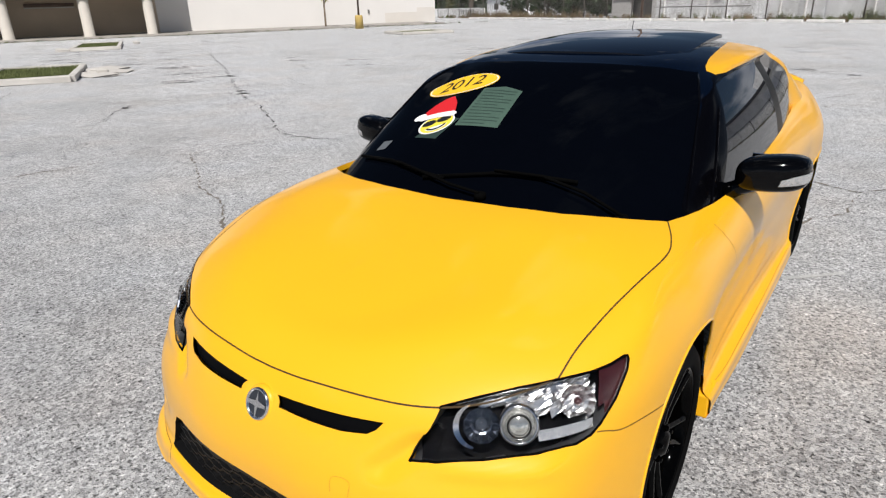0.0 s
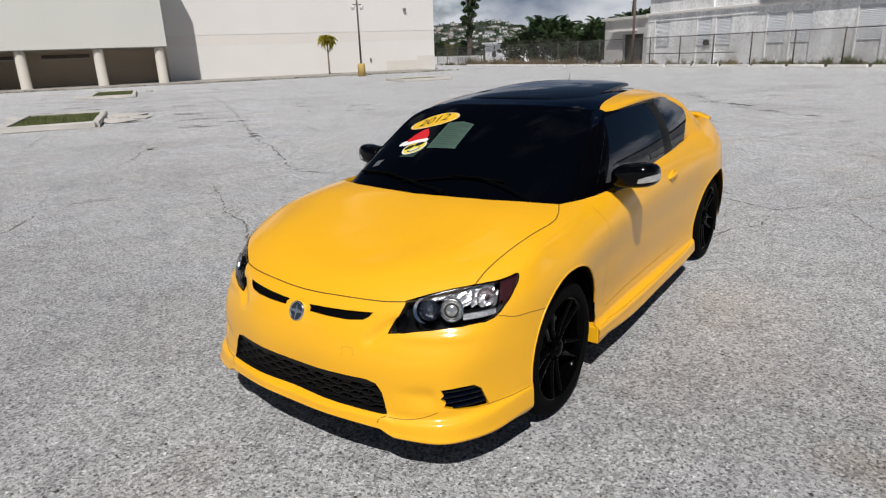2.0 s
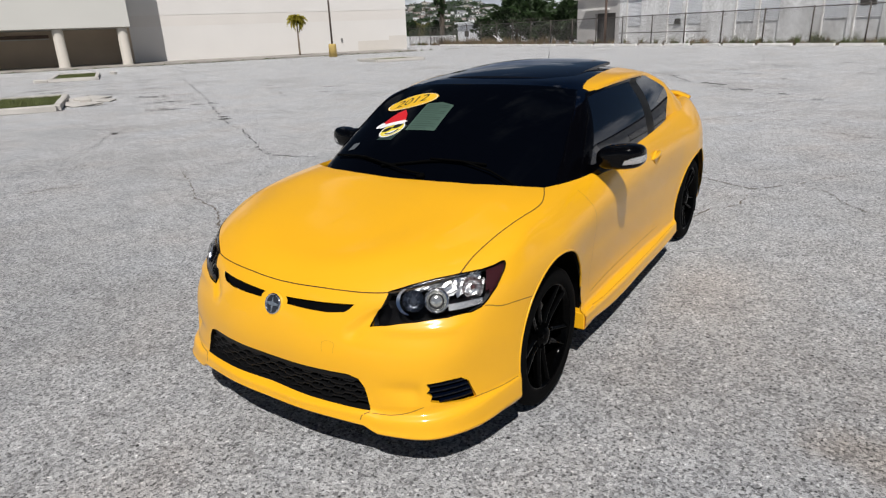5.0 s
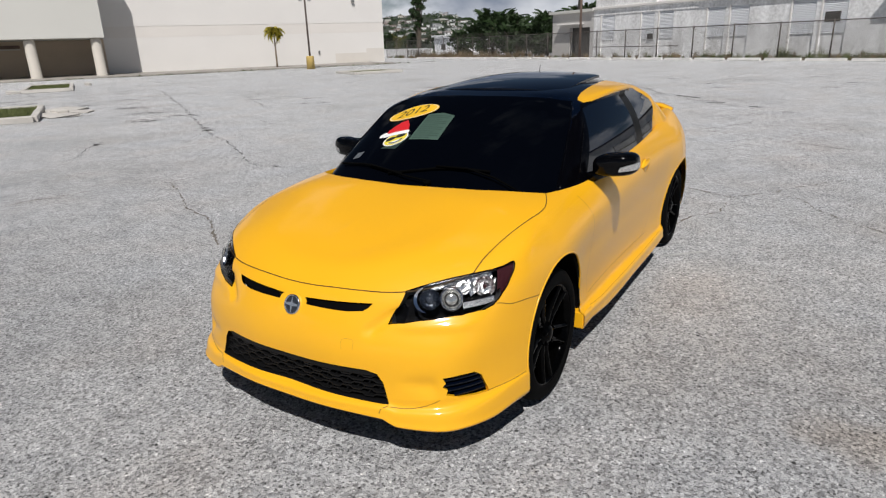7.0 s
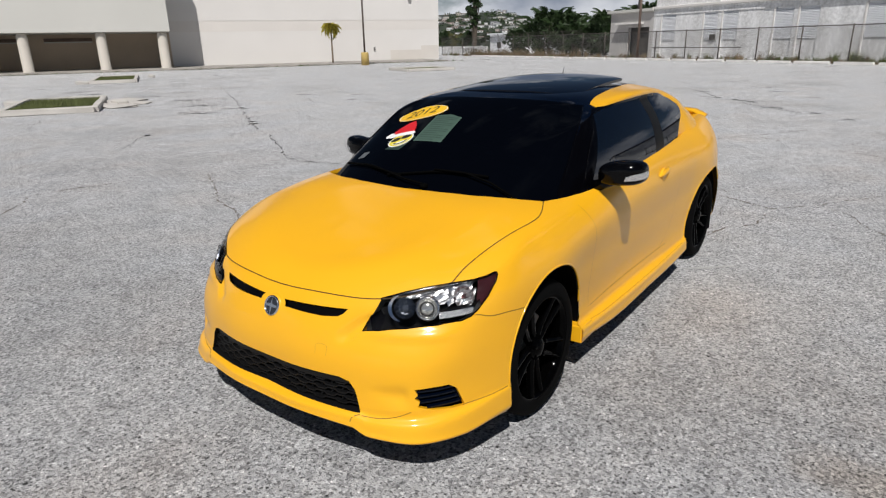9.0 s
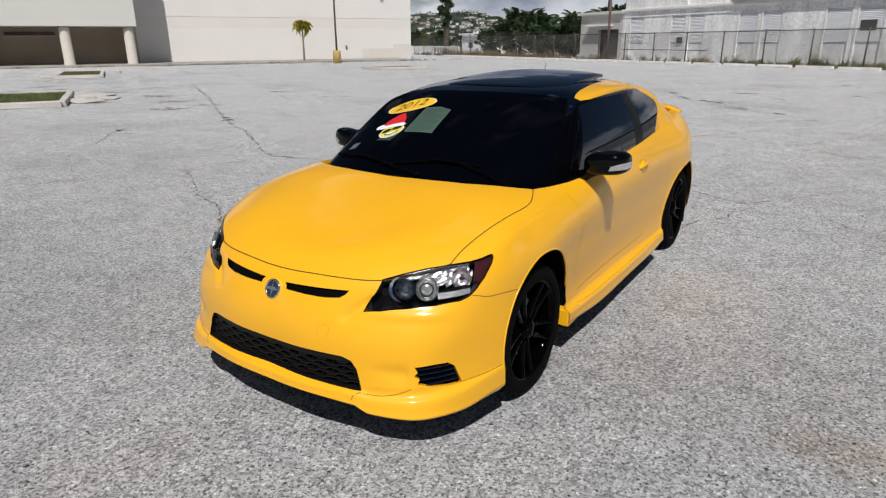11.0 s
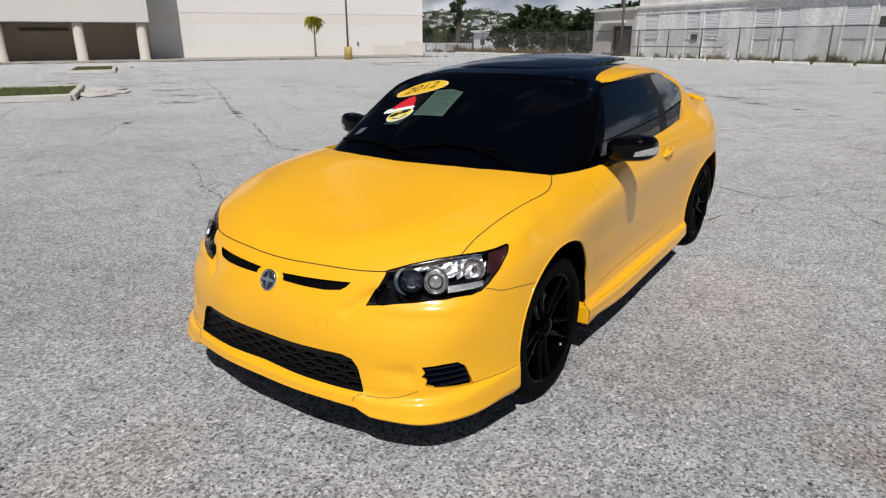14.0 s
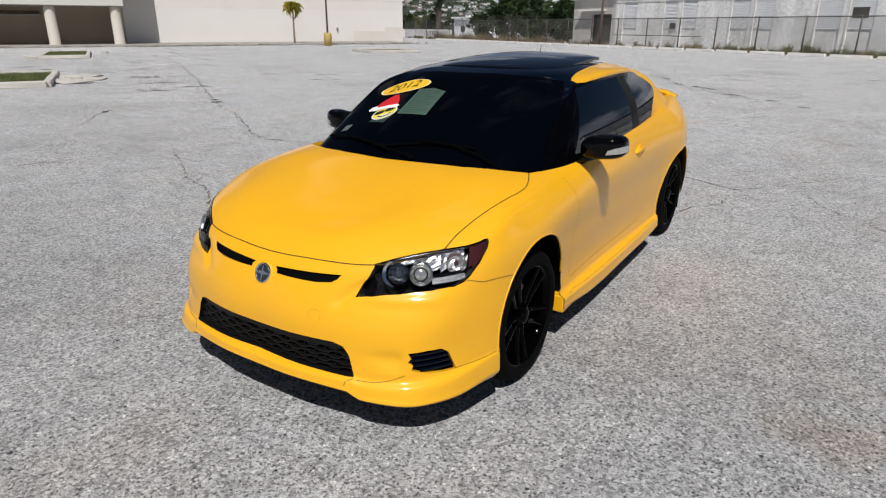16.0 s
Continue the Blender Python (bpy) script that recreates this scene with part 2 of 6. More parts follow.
    edge_ = math_("ADD", reach.outputs["Value"], math_("MULTIPLY", noise_(3.0, 6).outputs["Fac"], 0.9))
    brown = ramp(edge_, [(0.62, (0.86, 0.80, 0.74)), (0.95, (1, 1, 1))])
    col = chip_col
    for other in (pits, grit, bright, mottle, blotch, stain, tone, tone_drift, brown):
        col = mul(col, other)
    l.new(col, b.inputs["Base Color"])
    bump = n.new("ShaderNodeBump")
    bump.inputs["Strength"].default_value, bump.inputs["Distance"].default_value = 0.9, 0.006
    l.new(mul(pits, grit), bump.inputs["Height"])
    l.new(bump.outputs["Normal"], b.inputs["Normal"])
    return m


ASPHALT = asphalt()
CRACK = mat("crack_shadow", (0.085, 0.08, 0.075), 0.95, 0, 0.5, 3, 40)
DUSTY = mat("dusty_crack", (0.19, 0.165, 0.14), 0.95, 0, 0.5, 3, 40)
SCUFF = mat("worn_bay_mark", (0.235, 0.23, 0.225), 0.95, 0, 0.4, 3, 40)

# one sheet of ground out to the horizon, finer near the car
bm = bmesh.new()
rings = [0.0, 4, 8, 14, 24, 40, 70, 140, 400, 1200, 3500]
cols = 48
prev = [bm.verts.new((0, 0, 0))]
for r in rings[1:]:
    cur = [bm.verts.new((r * math.cos(2 * math.pi * k / cols), r * math.sin(2 * math.pi * k / cols), 0)) for k in range(cols)]
    for k in range(cols):
        if len(prev) == 1:
            bm.faces.new((prev[0], cur[k], cur[(k + 1) % cols]))
        else:
            bm.faces.new((prev[k], cur[k], cur[(k + 1) % cols], prev[(k + 1) % cols]))
    prev = cur
lone("ground", bm, ASPHALT, Matrix(), "worn light grey chip-seal asphalt of a parking lot", "ground", kind="structure")


def wander(points, step, wild, seed):
    """A jagged line along points."""
    rng = random.Random(seed)
    out = []
    for a, b in zip(points, points[1:]):
        a, b = Vector((*a, 0)), Vector((*b, 0))
        k = max(1, int((b - a).length / step))
        side = Vector((a.y - b.y, b.x - a.x, 0)).normalized()
        for i in range(k):
            out.append(a.lerp(b, i / k) + side * rng.uniform(-wild, wild))
    out.append(Vector((*points[-1], 0)))
    return out


def crack(points, width, seed, step=0.075, wild=0.045, material=CRACK, label="dark jagged crack in the worn asphalt"):
    rng = random.Random(seed + 100)
    line = wander(points, step, wild, seed)
    bm = bmesh.new()
    last = None
    for i, p in enumerate(line):
        d = line[min(i + 1, len(line) - 1)] - line[max(i - 1, 0)]
        side = Vector((-d.y, d.x, 0)).normalized() * width * 0.24 * (rng.uniform(0.05, 1.0) ** 1.5 * 1.7 if rng.random() < 0.8 else 0.03)
        cur = (bm.verts.new(p + side + Vector((0, 0, 0.004))), bm.verts.new(p - side + Vector((0, 0, 0.004))))
        if last:
            bm.faces.new((last[0], last[1], cur[1], cur[0]))
        last = cur
    bmesh.ops.recalc_face_normals(bm, faces=bm.faces)
    for f in bm.faces:
        if f.normal.z < 0:
            f.normal_flip()
    lone("crack", bm, material, Matrix(), label, "crack", "cracks in the asphalt", "structure")


# long cracks
crack([(-27, 17.3), (-23.71, 15.43), (-15.87, 10.56), (-11.68, 7.77), (-9.6, 6.42), (-8.04, 5.6), (-6.35, 4.51), (-5.79, 4.09), (-5.34, 3.94), (-4.6, 4.1)], 0.058, 1)
crack([(-9.08, 3.26), (-9.84, 3.82), (-10.39, 4.34), (-10.66, 4.74)], 0.05, 2)
crack([(-15.76, 4.65), (-15.08, 4.19), (-13.8, 3.48)], 0.05, 12)
crack([(-11.97, 9.49), (-10.15, 8.5), (-9.29, 7.97)], 0.05, 10)
crack([(-10.28, 6.34), (-10.14, 6.57)], 0.09, 17)
crack([(-34.5, 22.48), (-31.84, 21.22), (-31.56, 21.59)], 0.3, 18)
crack([(-14.13, 12.16), (-12.83, 11.19), (-12.33, 11.02)], 0.06, 11)
crack([(-8.2, 29.0), (-5.8, 24.8), (-4.5, 22.5)], 0.06, 7)
crack([(-3.6, 20.0), (-2.7, 17.9), (-2.3, 17.3)], 0.08, 8)
crack([(-1.5, 16.0), (-0.7, 14.9), (0.14, 14.1)], 0.07, 9)
for k, (run, w) in enumerate((
        ([(-5.2, -0.6), (-5.78, 0.14), (-6.1, 0.44), (-6.42, 0.63), (-6.4, 1.06), (-6.23, 1.63)], 0.040),
        ([(-6.23, 1.63), (-6.18, 2.06), (-5.65, 2.58), (-5.65, 3.03), (-5.38, 3.54), (-5.01, 4.0)], 0.034),
        ([(-5.65, 2.58), (-4.79, 2.12), (-4.22, 1.74), (-3.82, 1.62), (-3.5, 1.49), (-2.72, 0.94)], 0.040),
        ([(-6.73, 3.56), (-6.34, 4.22), (-6.3, 5.2)], 0.034),
        ([(0.47, 4.94), (0.7, 4.79), (0.95, 4.63), (1.12, 4.57), (1.10, 4.11), (1.06, 3.83), (0.88, 3.64), (0.8, 3.27)], 0.036),
        ([(1.12, 4.57), (1.34, 4.81), (1.48, 4.96), (1.64, 5.25), (1.86, 5.52), (2.02, 5.78), (2.5, 6.2)], 0.034),
        ([(1.53, 4.88), (1.74, 4.75), (1.89, 4.38), (2.04, 4.14), (2.41, 3.71)], 0.022),
        ([(-0.54, 8.99), (-0.26, 9.65), (-0.04, 9.86), (0.33, 10.45), (0.65, 11.06)], 0.060),
        ([(0.06, 9.67), (0.5, 9.33), (0.85, 9.17), (1.31, 8.8), (1.64, 8.6), (1.93, 8.4), (3.2, 7.6)], 0.044),
        ([(0.4, 5.34), (0.56, 5.1)], 0.036),
        ([(1.39, 9.34), (1.54, 9.71), (1.87, 10.29), (2.3, 11.2)], 0.045),
        ([(-1.41, 12.24), (-1.1, 13.24), (-0.57, 14.28)], 0.07),
        ([(-0.01, 11.53), (0.27, 11.4)], 0.05))):
    crack(run, w, 60 + k, 0.05, 0.018, DUSTY, "thin dusty brown crack in the worn asphalt")
# worn dark dashes at the ends of old parking bays, in two rows
rng = random.Random(31)
for x0, y0, x1, y1, count in ((-16.7, 7.6, -33.0, 17.0, 9), (-13.5, 7.5, -31.5, 18.0, 10), (-26.4, 10.3, -33.0, 13.2, 4)):
    for k in range(count):
        t = k / (count - 1)
        for _ in range(3):
            cx, cy = x0 + (x1 - x0) * t + rng.uniform(-0.35, 0.35), y0 + (y1 - y0) * t + rng.uniform(-0.3, 0.3)
            h_ = rng.uniform(0.25, 0.55)
            crack([(cx - 0.66 * h_, cy - 0.75 * h_), (cx + 0.66 * h_, cy + 0.75 * h_)], rng.uniform(0.2, 0.45), 700 + k, 0.1, 0.03, SCUFF, "worn dark dash on the asphalt beside an old parking bay")


def potholes(x, y, d, seed):
    """A few small dark broken spots in a row."""
    rng = random.Random(seed)
    bm = bmesh.new()
    for _ in range(max(4, int(d * 9))):
        t = rng.uniform(-0.5, 0.5) * d
        c = Vector((x + 0.9 * t + rng.uniform(-0.04, 0.04), y - 0.45 * t + rng.uniform(-0.12, 0.12), 0.004))
        r = 0.018 + 0.075 * rng.random() ** 2
        lobes = [r * rng.uniform(0.5, 1.3) for _ in range(9)]
        bm.faces.new([bm.verts.new(c + Vector((1.5 * math.cos(k * 0.698) * lobes[k], math.sin(k * 0.698) * lobes[k], 0))) for k in range(9)])
    lone("pothole", bm, CRACK, Matrix(), "row of small dark broken spots in the asphalt", "pothole", "worn spots in the asphalt", "structure")


for k, (x, y, d) in enumerate(((-3.63, 24.6, 1.4), (-5.2, 28.8, 1.3), (-1.3, 16.3, 0.7), (-0.45, 14.9, 0.7), (0.26, 14.2, 0.45), (-3.57, 19.6, 1.0), (-2.6, 17.4, 0.8), (-2.0, 16.9, 0.5), (-3.2, 38.0, 2.2), (-0.7, 43.0, 2.6), (1.2, 13.05, 0.3), (-0.15, 21.4, 0.6), (1.85, 20.4, 0.5), (-10.3, 6.9, 0.35), (-9.9, 6.6, 0.3), (-13.4, 9.0, 0.5), (-10.4, 4.4, 0.25))):
    potholes(x, y, d, 120 + k)
rng = random.Random(77)
for k in range(90):
    o = SITE @ Vector((rng.uniform(10, 44), rng.uniform(-36, -12), 0))
    d = Vector((0.83, 0.55, 0)) * rng.uniform(0.3, 1.3)
    crack([(o.x, o.y), (o.x + d.x, o.y + d.y)], rng.uniform(0.15, 0.5), 200 + k, 0.2, 0.05)
for k in range(60):
    o = SITE @ Vector((rng.uniform(16, 52), rng.uniform(-16, 7.5), 0))
    d = Vector((0.83, 0.35, 0)) * rng.uniform(0.2, 0.9)
    crack([(o.x, o.y), (o.x + d.x, o.y + d.y)], rng.uniform(0.12, 0.4), 300 + k, 0.2, 0.05)
# dirt and broken edges along the walkway
for k in range(46):
    q_, p_ = rng.uniform(6.7, 8.6), rng.uniform(-60, -3)
    a_, b_ = SITE @ Vector((q_, p_, 0)), SITE @ Vector((q_ + rng.uniform(-0.2, 0.2), p_ + rng.uniform(0.8, 3.5), 0))
    crack([(a_.x, a_.y), (b_.x, b_.y)], rng.uniform(0.3, 1.0), 500 + k, 0.16, 0.09)
# worn white paint mark
bm = bmesh.new()
bm.faces.new([bm.verts.new(c) for c in ((0.86, 2.33, 0.004), (0.89, 2.30, 0.004), (1.18, 2.57, 0.004), (1.16, 2.60, 0.004))])
lone("paint_mark", bm, mat("worn_white_paint", (0.5, 0.5, 0.49), 0.8, 0, 0.4, 8, 60), Matrix(), "short worn white paint mark on the asphalt", "paint mark", kind="structure")


# ---- shopping building ----


COLUMN = mat("dull_cream_column", (0.56, 0.52, 0.46), 0.9, 0, 0.12, 1.5, 30, bump=0.002)
mall = thing("store_building", at(0, 0), "closed store building of plain cream plaster with a shaded colonnade", "building")
part("wall", box(-30, 0, -26.2, 0, 0, 3.98), PLASTER, mall, "cream plaster wall")
part("upper_wall", box(-30, 0.025, -26.2, 0.02, 3.98, 6.75), PLASTER, mall, "paler upper wall that stands slightly proud")
part("faded_band", box(-0.1, 0.006, -26.2, 0.004, 3.05, 3.978), mat("faded_beige_band", (0.69, 0.655, 0.615), 0.85, 0, 0.06, 0.3, 30), mall, "slightly darker beige band below the upper wall")
part("parapet_cap", box(-30, 0.03, -26.2, 0.025, 6.75, 6.97), PLASTER, mall)
part("front_block", box(-30, 4.8, -75, -26.25, 3.0, 12.2, 0.03), PLASTER2, mall, "grey cream block over the colonnade")
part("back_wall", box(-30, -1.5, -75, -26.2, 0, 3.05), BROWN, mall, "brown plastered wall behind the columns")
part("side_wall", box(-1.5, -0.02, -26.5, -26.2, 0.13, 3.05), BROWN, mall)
# made-up slab; its sloping edge imitates a sunlit wedge under the canopy
bm = bmesh.new()
f = [bm.verts.new(c) for c in ((4.4, -46, 0.1), (4.4, -38.8, 0.1), (4.4, -41.0, 3.05), (4.4, -46, 3.05))]
g = [bm.verts.new(c) for c in ((3.9, -46, 0.1), (3.9, -39.0, 0.1), (3.9, -41.2, 3.05), (3.9, -46, 3.05))]
bm.faces.new(f), bm.faces.new(g[::-1])
for i in range(4):
    bm.faces.new((f[i], g[i], g[(i + 1) % 4], f[(i + 1) % 4]))
bmesh.ops.recalc_face_normals(bm, faces=bm.faces)
part("lit_wedge_slab", bm, PLASTER2, mall)
for p in (-26.9, -31.4, -36.75):
    col = part("column", lathe([(0.0, 0.1), (0.44, 0.1), (0.44, 0.16), (0.39, 0.22), (0.38, 2.78), (0.34, 2.95), (0.22, 3.04), (0.0, 3.05)], 28), COLUMN, mall, "round plastered column", True)
    col.location = (4.2, p, 0)
for p0, p1 in ((-36.0, -32.4), (-40.6, -38.0)):
    part("shutter_box", box(-1.5, -1.2, p0, p1, 2.42, 2.68, 0.03), WOOD, mall, "dark roller shutter box")
    part("shutter_ledge", box(-1.5, -1.1, p0, p1, 2.3, 2.4, 0.02), PLASTER2, mall)
for p0, p1, z in ((-5.46, -2.03, 1.07), (-2.03, -0.05, 1.47)):
    part("paint_patch", box(0.0, 0.006, p0, p1, 0.12, z), mat("greyer_patch_paint", (0.64, 0.60, 0.55), 0.85, 0, 0.08, 0.6, 30), mall, "greyer overpainted patch")
part("wall_fitting", box(0.0, 0.12, -7.25, -7.08, 1.1, 1.42, 0.03), STEEL, mall, "small grey fitting on the wall")
part("downlight", box(0.06, 0.3, -3.4, -3.1, 5.9, 6.15, 0.04), STEEL, mall)

# walkway in front of it
lone("pavement", box(-2, 6.6, -75, -2, 0.0, 0.13, 0.02), mat("dirty_concrete", (0.36, 0.335, 0.30), 0.9, 0, 0.55, 0.8, 25, bump=0.004), SITE, "narrow dirty concrete walkway along the store wall", "pavement", kind="structure")


# ---- planted islands ----
def kerb_piece(length, seed):
    rng = random.Random(seed)
    bm = box(0, length, -0.09, 0.09, 0.0, 0.17, 0.025)
    for v in bm.verts:
        v.co += Vector((rng.uniform(-1, 1), rng.uniform(-1, 1), rng.uniform(-1, 1) if v.co.z > 0.1 else 0)) * 0.012
    return bm


def blades(bm, x0, x1, y0, y1, z, count, high, seed):
    rng = random.Random(seed)
    for _ in range(count):
        x, y = rng.uniform(x0, x1), rng.uniform(y0, y1)
        a, h_, w = rng.uniform(0, 6.28), high * rng.uniform(0.4, 1.2), rng.uniform(0.008, 0.02)
        lean = Vector((rng.uniform(-0.5, 0.5), rng.uniform(-0.5, 0.5), 1)).normalized() * h_
        d = Vector((math.cos(a), math.sin(a), 0)) * w
        o = Vector((x, y, z))
        bm.faces.new([bm.verts.new(o - d), bm.verts.new(o + d), bm.verts.new(o + lean)])
    return bm


def island(q0, q1, p0, p1, label, seed, grassy=True):
    isl = thing("planted_island", at((q0 + q1) / 2, (p0 + p1) / 2), label, "traffic island", "islands of the parking lot")
    L, W = (q1 - q0) / 2, (p1 - p0) / 2
    soil = box(-L + 0.09, L - 0.09, -W + 0.09, W - 0.09, 0, 0.1)
    part("soil", soil, GRASS, isl, "patchy soil with dry grass")
    if grassy:
        ob = part("grass", blades(bmesh.new(), -L + 0.12, L - 0.12, -W + 0.12, W - 0.12, 0.09, 5600, 0.085, seed), GRASS, isl, "short dry grass")
        tagged(ob, kind="stuff")
    for k, (x, y, a, ln) in enumerate(((L, -W, 90, 2 * W), (-L, -W, 90, 2 * W), (-L, -W, 0, L), (0, -W, 0, L), (-L, W, 0, L), (0, W, 0, L))):
        ob = part("kerb_stone", kerb_piece(ln - 0.02, seed + k), CONCRETE, isl, "pale concrete kerb stone")
        ob.matrix_local = pose(x, y, 0, 0, 0, a)
    return isl


island(37.75, 42.4, -32.1, -29.8, "kerbed island with patchy dry grass and broken kerb stones", 1)
island(18.5, 25.2, -31.1, -29.0, "farther kerbed island with patchy dry grass", 2)
island(21.9, 25.3, -13.5, -10.3, "low kerbed island of bare soil and concrete", 3, False)
for q, p, a, ln in ((41.7, -32.75, 100, 0.5), (38.6, -32.6, 75, 0.4), (40.3, -29.45, 60, 0.5), (39.9, -29.2, 20, 0.35), (40.7, -29.3, 95, 0.3), (25.0, -31.8, 80, 0.6), (19.0, -28.3, 30, 0.5)):
    ob = lone("loose_kerb_stone", kerb_piece(ln, int(q * 10)), CONCRETE, at(q, p, 0.015, a) @ pose(0, 0, 0, 9, 5, 0), "broken loose piece of concrete kerb", "kerb stone", "broken kerb stones")
for q, p, a, w, d_ in ((40.9, -29.35, 30, 0.55, 0.4), (40.1, -28.9, 70, 0.5, 0.3), (39.3, -29.25, 12, 0.45, 0.35), (38.7, -28.9, 50, 0.35, 0.25)):
    rng = random.Random(int(q * 10))
    bm = box(-w, w, -d_, d_, 0, 0.055, 0.015)
    for v in bm.verts:
        v.co += Vector((rng.uniform(-0.06, 0.06), rng.uniform(-0.06, 0.06), 0))
    lone("broken_slab", bm, CONCRETE, at(q, p, 0.012, a) @ pose(0, 0, 0, 2, 3, 0), "flat broken slab of pale concrete on the asphalt", "slab", "broken slabs")

# ---- lamp post and palm in front of the store ----
lamp = thing("street_lamp", at(10.0, -11.4), "tall slim lamp post on a yellow concrete base", "street lamp")
part("base", lathe([(0, 0), (0.34, 0), (0.32, 0.95), (0.28, 1.05), (0, 1.05)], 20), SAFETY, lamp, "yellow painted concrete base", True)
part("pole", tube([(0, 0, 1.0), (0, 0, 4.0), (0, 0, 9.0)], [0.085, 0.075, 0.06], 12), mat("lamp_pole_paint", (0.10, 0.075, 0.06), 0.6, 0.2, 0.3), lamp, "dark brown metal pole", True)
part("arm", tube([(0, -0.38, 5.75), (0, 0, 5.7), (0, 0.38, 5.75)], 0.035), TRIM, lamp)
for s_ in (-1, 1):
    h_ = part("lamp_head", lathe([(0, -0.2), (0.12, -0.18), (0.17, 0.0), (0.13, 0.16), (0, 0.2)], 16), mat("milky_lamp_glass", (0.6, 0.6, 0.58), 0.4), lamp, "pale globe lamp head", True)
    h_.location = (0, 0.38 * s_, 5.52)


def frond(length, droop, seed):
    """A palm leaf: a bent rib with many narrow leaflets."""
    rng = random.Random(seed)
    bm = bmesh.new()
    last = None
    k = 16
    for i in range(k + 1):
        t = i / k
        c = Vector((length * (t - 0.25 * droop * t * t), 0, length * (0.55 * t - (0.5 + droop) * t * t)))
        w = 0.02 * (1 - t) + 0.004
        cur = (bm.verts.new(c + Vector((0, w, 0))), bm.verts.new(c - Vector((0, w, 0))))
        if last:
            bm.faces.new((last[0], last[1], cur[1], cur[0]))
            for s_ in (-1, 1):
                for _ in range(3):
                    o = c + Vector((rng.uniform(-0.04, 0.04), 0, 0))
                    ln = length * 0.42 * math.sin(math.pi * min(1, t * 0.85 + 0.15)) * rng.uniform(0.75, 1.2)
                    tip = o + Vector((ln * 0.55, s_ * ln * 0.6, -ln * rng.uniform(0.25, 0.75)))
                    bm.faces.new([bm.verts.new(o), bm.verts.new(o + Vector((0.11, 0, 0.01))), bm.verts.new(tip)])
        last = cur
    return bm


def palm_tree(m, high, spread, label, fronds, leaf, seed, lean=0.1, trunk_r=0.12):
    rng = random.Random(seed)
    pt = thing("palm_tree", m, label, "palm tree")
    part("trunk", tube([(lean * (z / high) ** 2, 0, z) for z in [high * i / 8 for i in range(9)]], [trunk_r * (1.25 - 0.5 * i / 8) for i in range(9)], 10), mat("palm_bark", (0.22, 0.17, 0.12), 0.9, 0, 0.4, 6, 30, bump=0.01), pt, "", True)
    for k in range(fronds):
        fr = part("frond", frond(spread * rng.uniform(0.8, 1.1), rng.uniform(0.7, 1.2), seed * 50 + k), leaf, pt)
        fr.matrix_local = pose(lean, 0, high - 0.05, rng.uniform(-12, 12), rng.uniform(-62, 32), 360 * k / fronds + rng.uniform(-12, 12))
    return pt


palm_tree(at(3.6, -12.5, 0.1), 3.15, 0.86, "small palm with yellowing fronds before the wall", 52, PALM, 3, trunk_r=0.075)

# ---- fence, kerb and the white building behind it ----
chain = bpy.data.materials.new("chain_link_mesh")
chain.use_nodes = True
cn, cl = chain.node_tree.nodes, chain.node_tree.links
cb = cn["Principled BSDF"]
cb.inputs["Base Color"].default_value, cb.inputs["Metallic"].default_value, cb.inputs["Roughness"].default_value = (0.16, 0.15, 0.14, 1), 0.3, 0.6
ctc = cn.new("ShaderNodeTexCoord")
facs = []
for a in (45, -45):
    mp, wv, th = cn.new("ShaderNodeMapping"), cn.new("ShaderNodeTexWave"), cn.new("ShaderNodeMath")
    mp.inputs["Rotation"].default_value = (0, radians(a), 0)
    wv.inputs["Scale"].default_value = 4.5
    th.operation = "GREATER_THAN"
    th.inputs[1].default_value = 0.95
    cl.new(ctc.outputs["Object"], mp.inputs["Vector"])
    cl.new(mp.outputs["Vector"], wv.inputs["Vector"])
    cl.new(wv.outputs["Fac"], th.inputs[0])
    facs.append(th)
mx = cn.new("ShaderNodeMath")
mx.operation = "MAXIMUM"
cl.new(facs[0].outputs[0], mx.inputs[0])
cl.new(facs[1].outputs[0], mx.inputs[1])
cl.new(mx.outputs[0], cb.inputs["Alpha"])

FP = 10.4
fence = thing("chain_link_fence", at(0, FP), "tall rusty chain-link fence along the lot's edge", "fence")
POST = mat("rusty_fence_post", (0.11, 0.095, 0.085), 0.7, 0.3, 0.4, 4, 60)
for q in [-22 + 3.3 * i for i in range(24)]:
    ob = part("post", tube([(0, 0, 0), (0, 0, 2.3)], 0.045), POST, fence, "", True)
    ob.location = (q, 0, 0)
    if q < 11:
        ob = part("barb_arm", tube([(0, 0, 2.27), (0, -0.28, 2.58)], 0.025, 6), POST, fence, "angled arm for barbed wire")
        ob.location = (q, 0, 0)
for y_, z_ in ((-0.1, 2.38), (-0.19, 2.48), (-0.27, 2.57)):
    part("barbed_wire", tube([(-22, y_, z_), (-5, y_, z_ - 0.02), (11, y_, z_)], 0.008, 5), POST, fence)
part("top_rail", tube([(-22, 0, 2.22), (20, 0, 2.22), (54, 0, 2.22)], 0.03), POST, fence, "", True)
part("middle_rail", tube([(20.5, 0, 0.95), (29.5, 0, 0.95)], 0.03), POST, fence, "", True)
bm = bmesh.new()
bm.faces.new([bm.verts.new(c) for c in ((-22, 0.03, 0.05), (54, 0.03, 0.05), (54, 0.03, 2.2), (-22, 0.03, 2.2))])
part("wire_mesh", bm, chain, fence, "diamond wire mesh")
STOP = mat("white_painted_concrete", (0.78, 0.76, 0.73), 0.85, 0, 0.25, 1.5, 50)
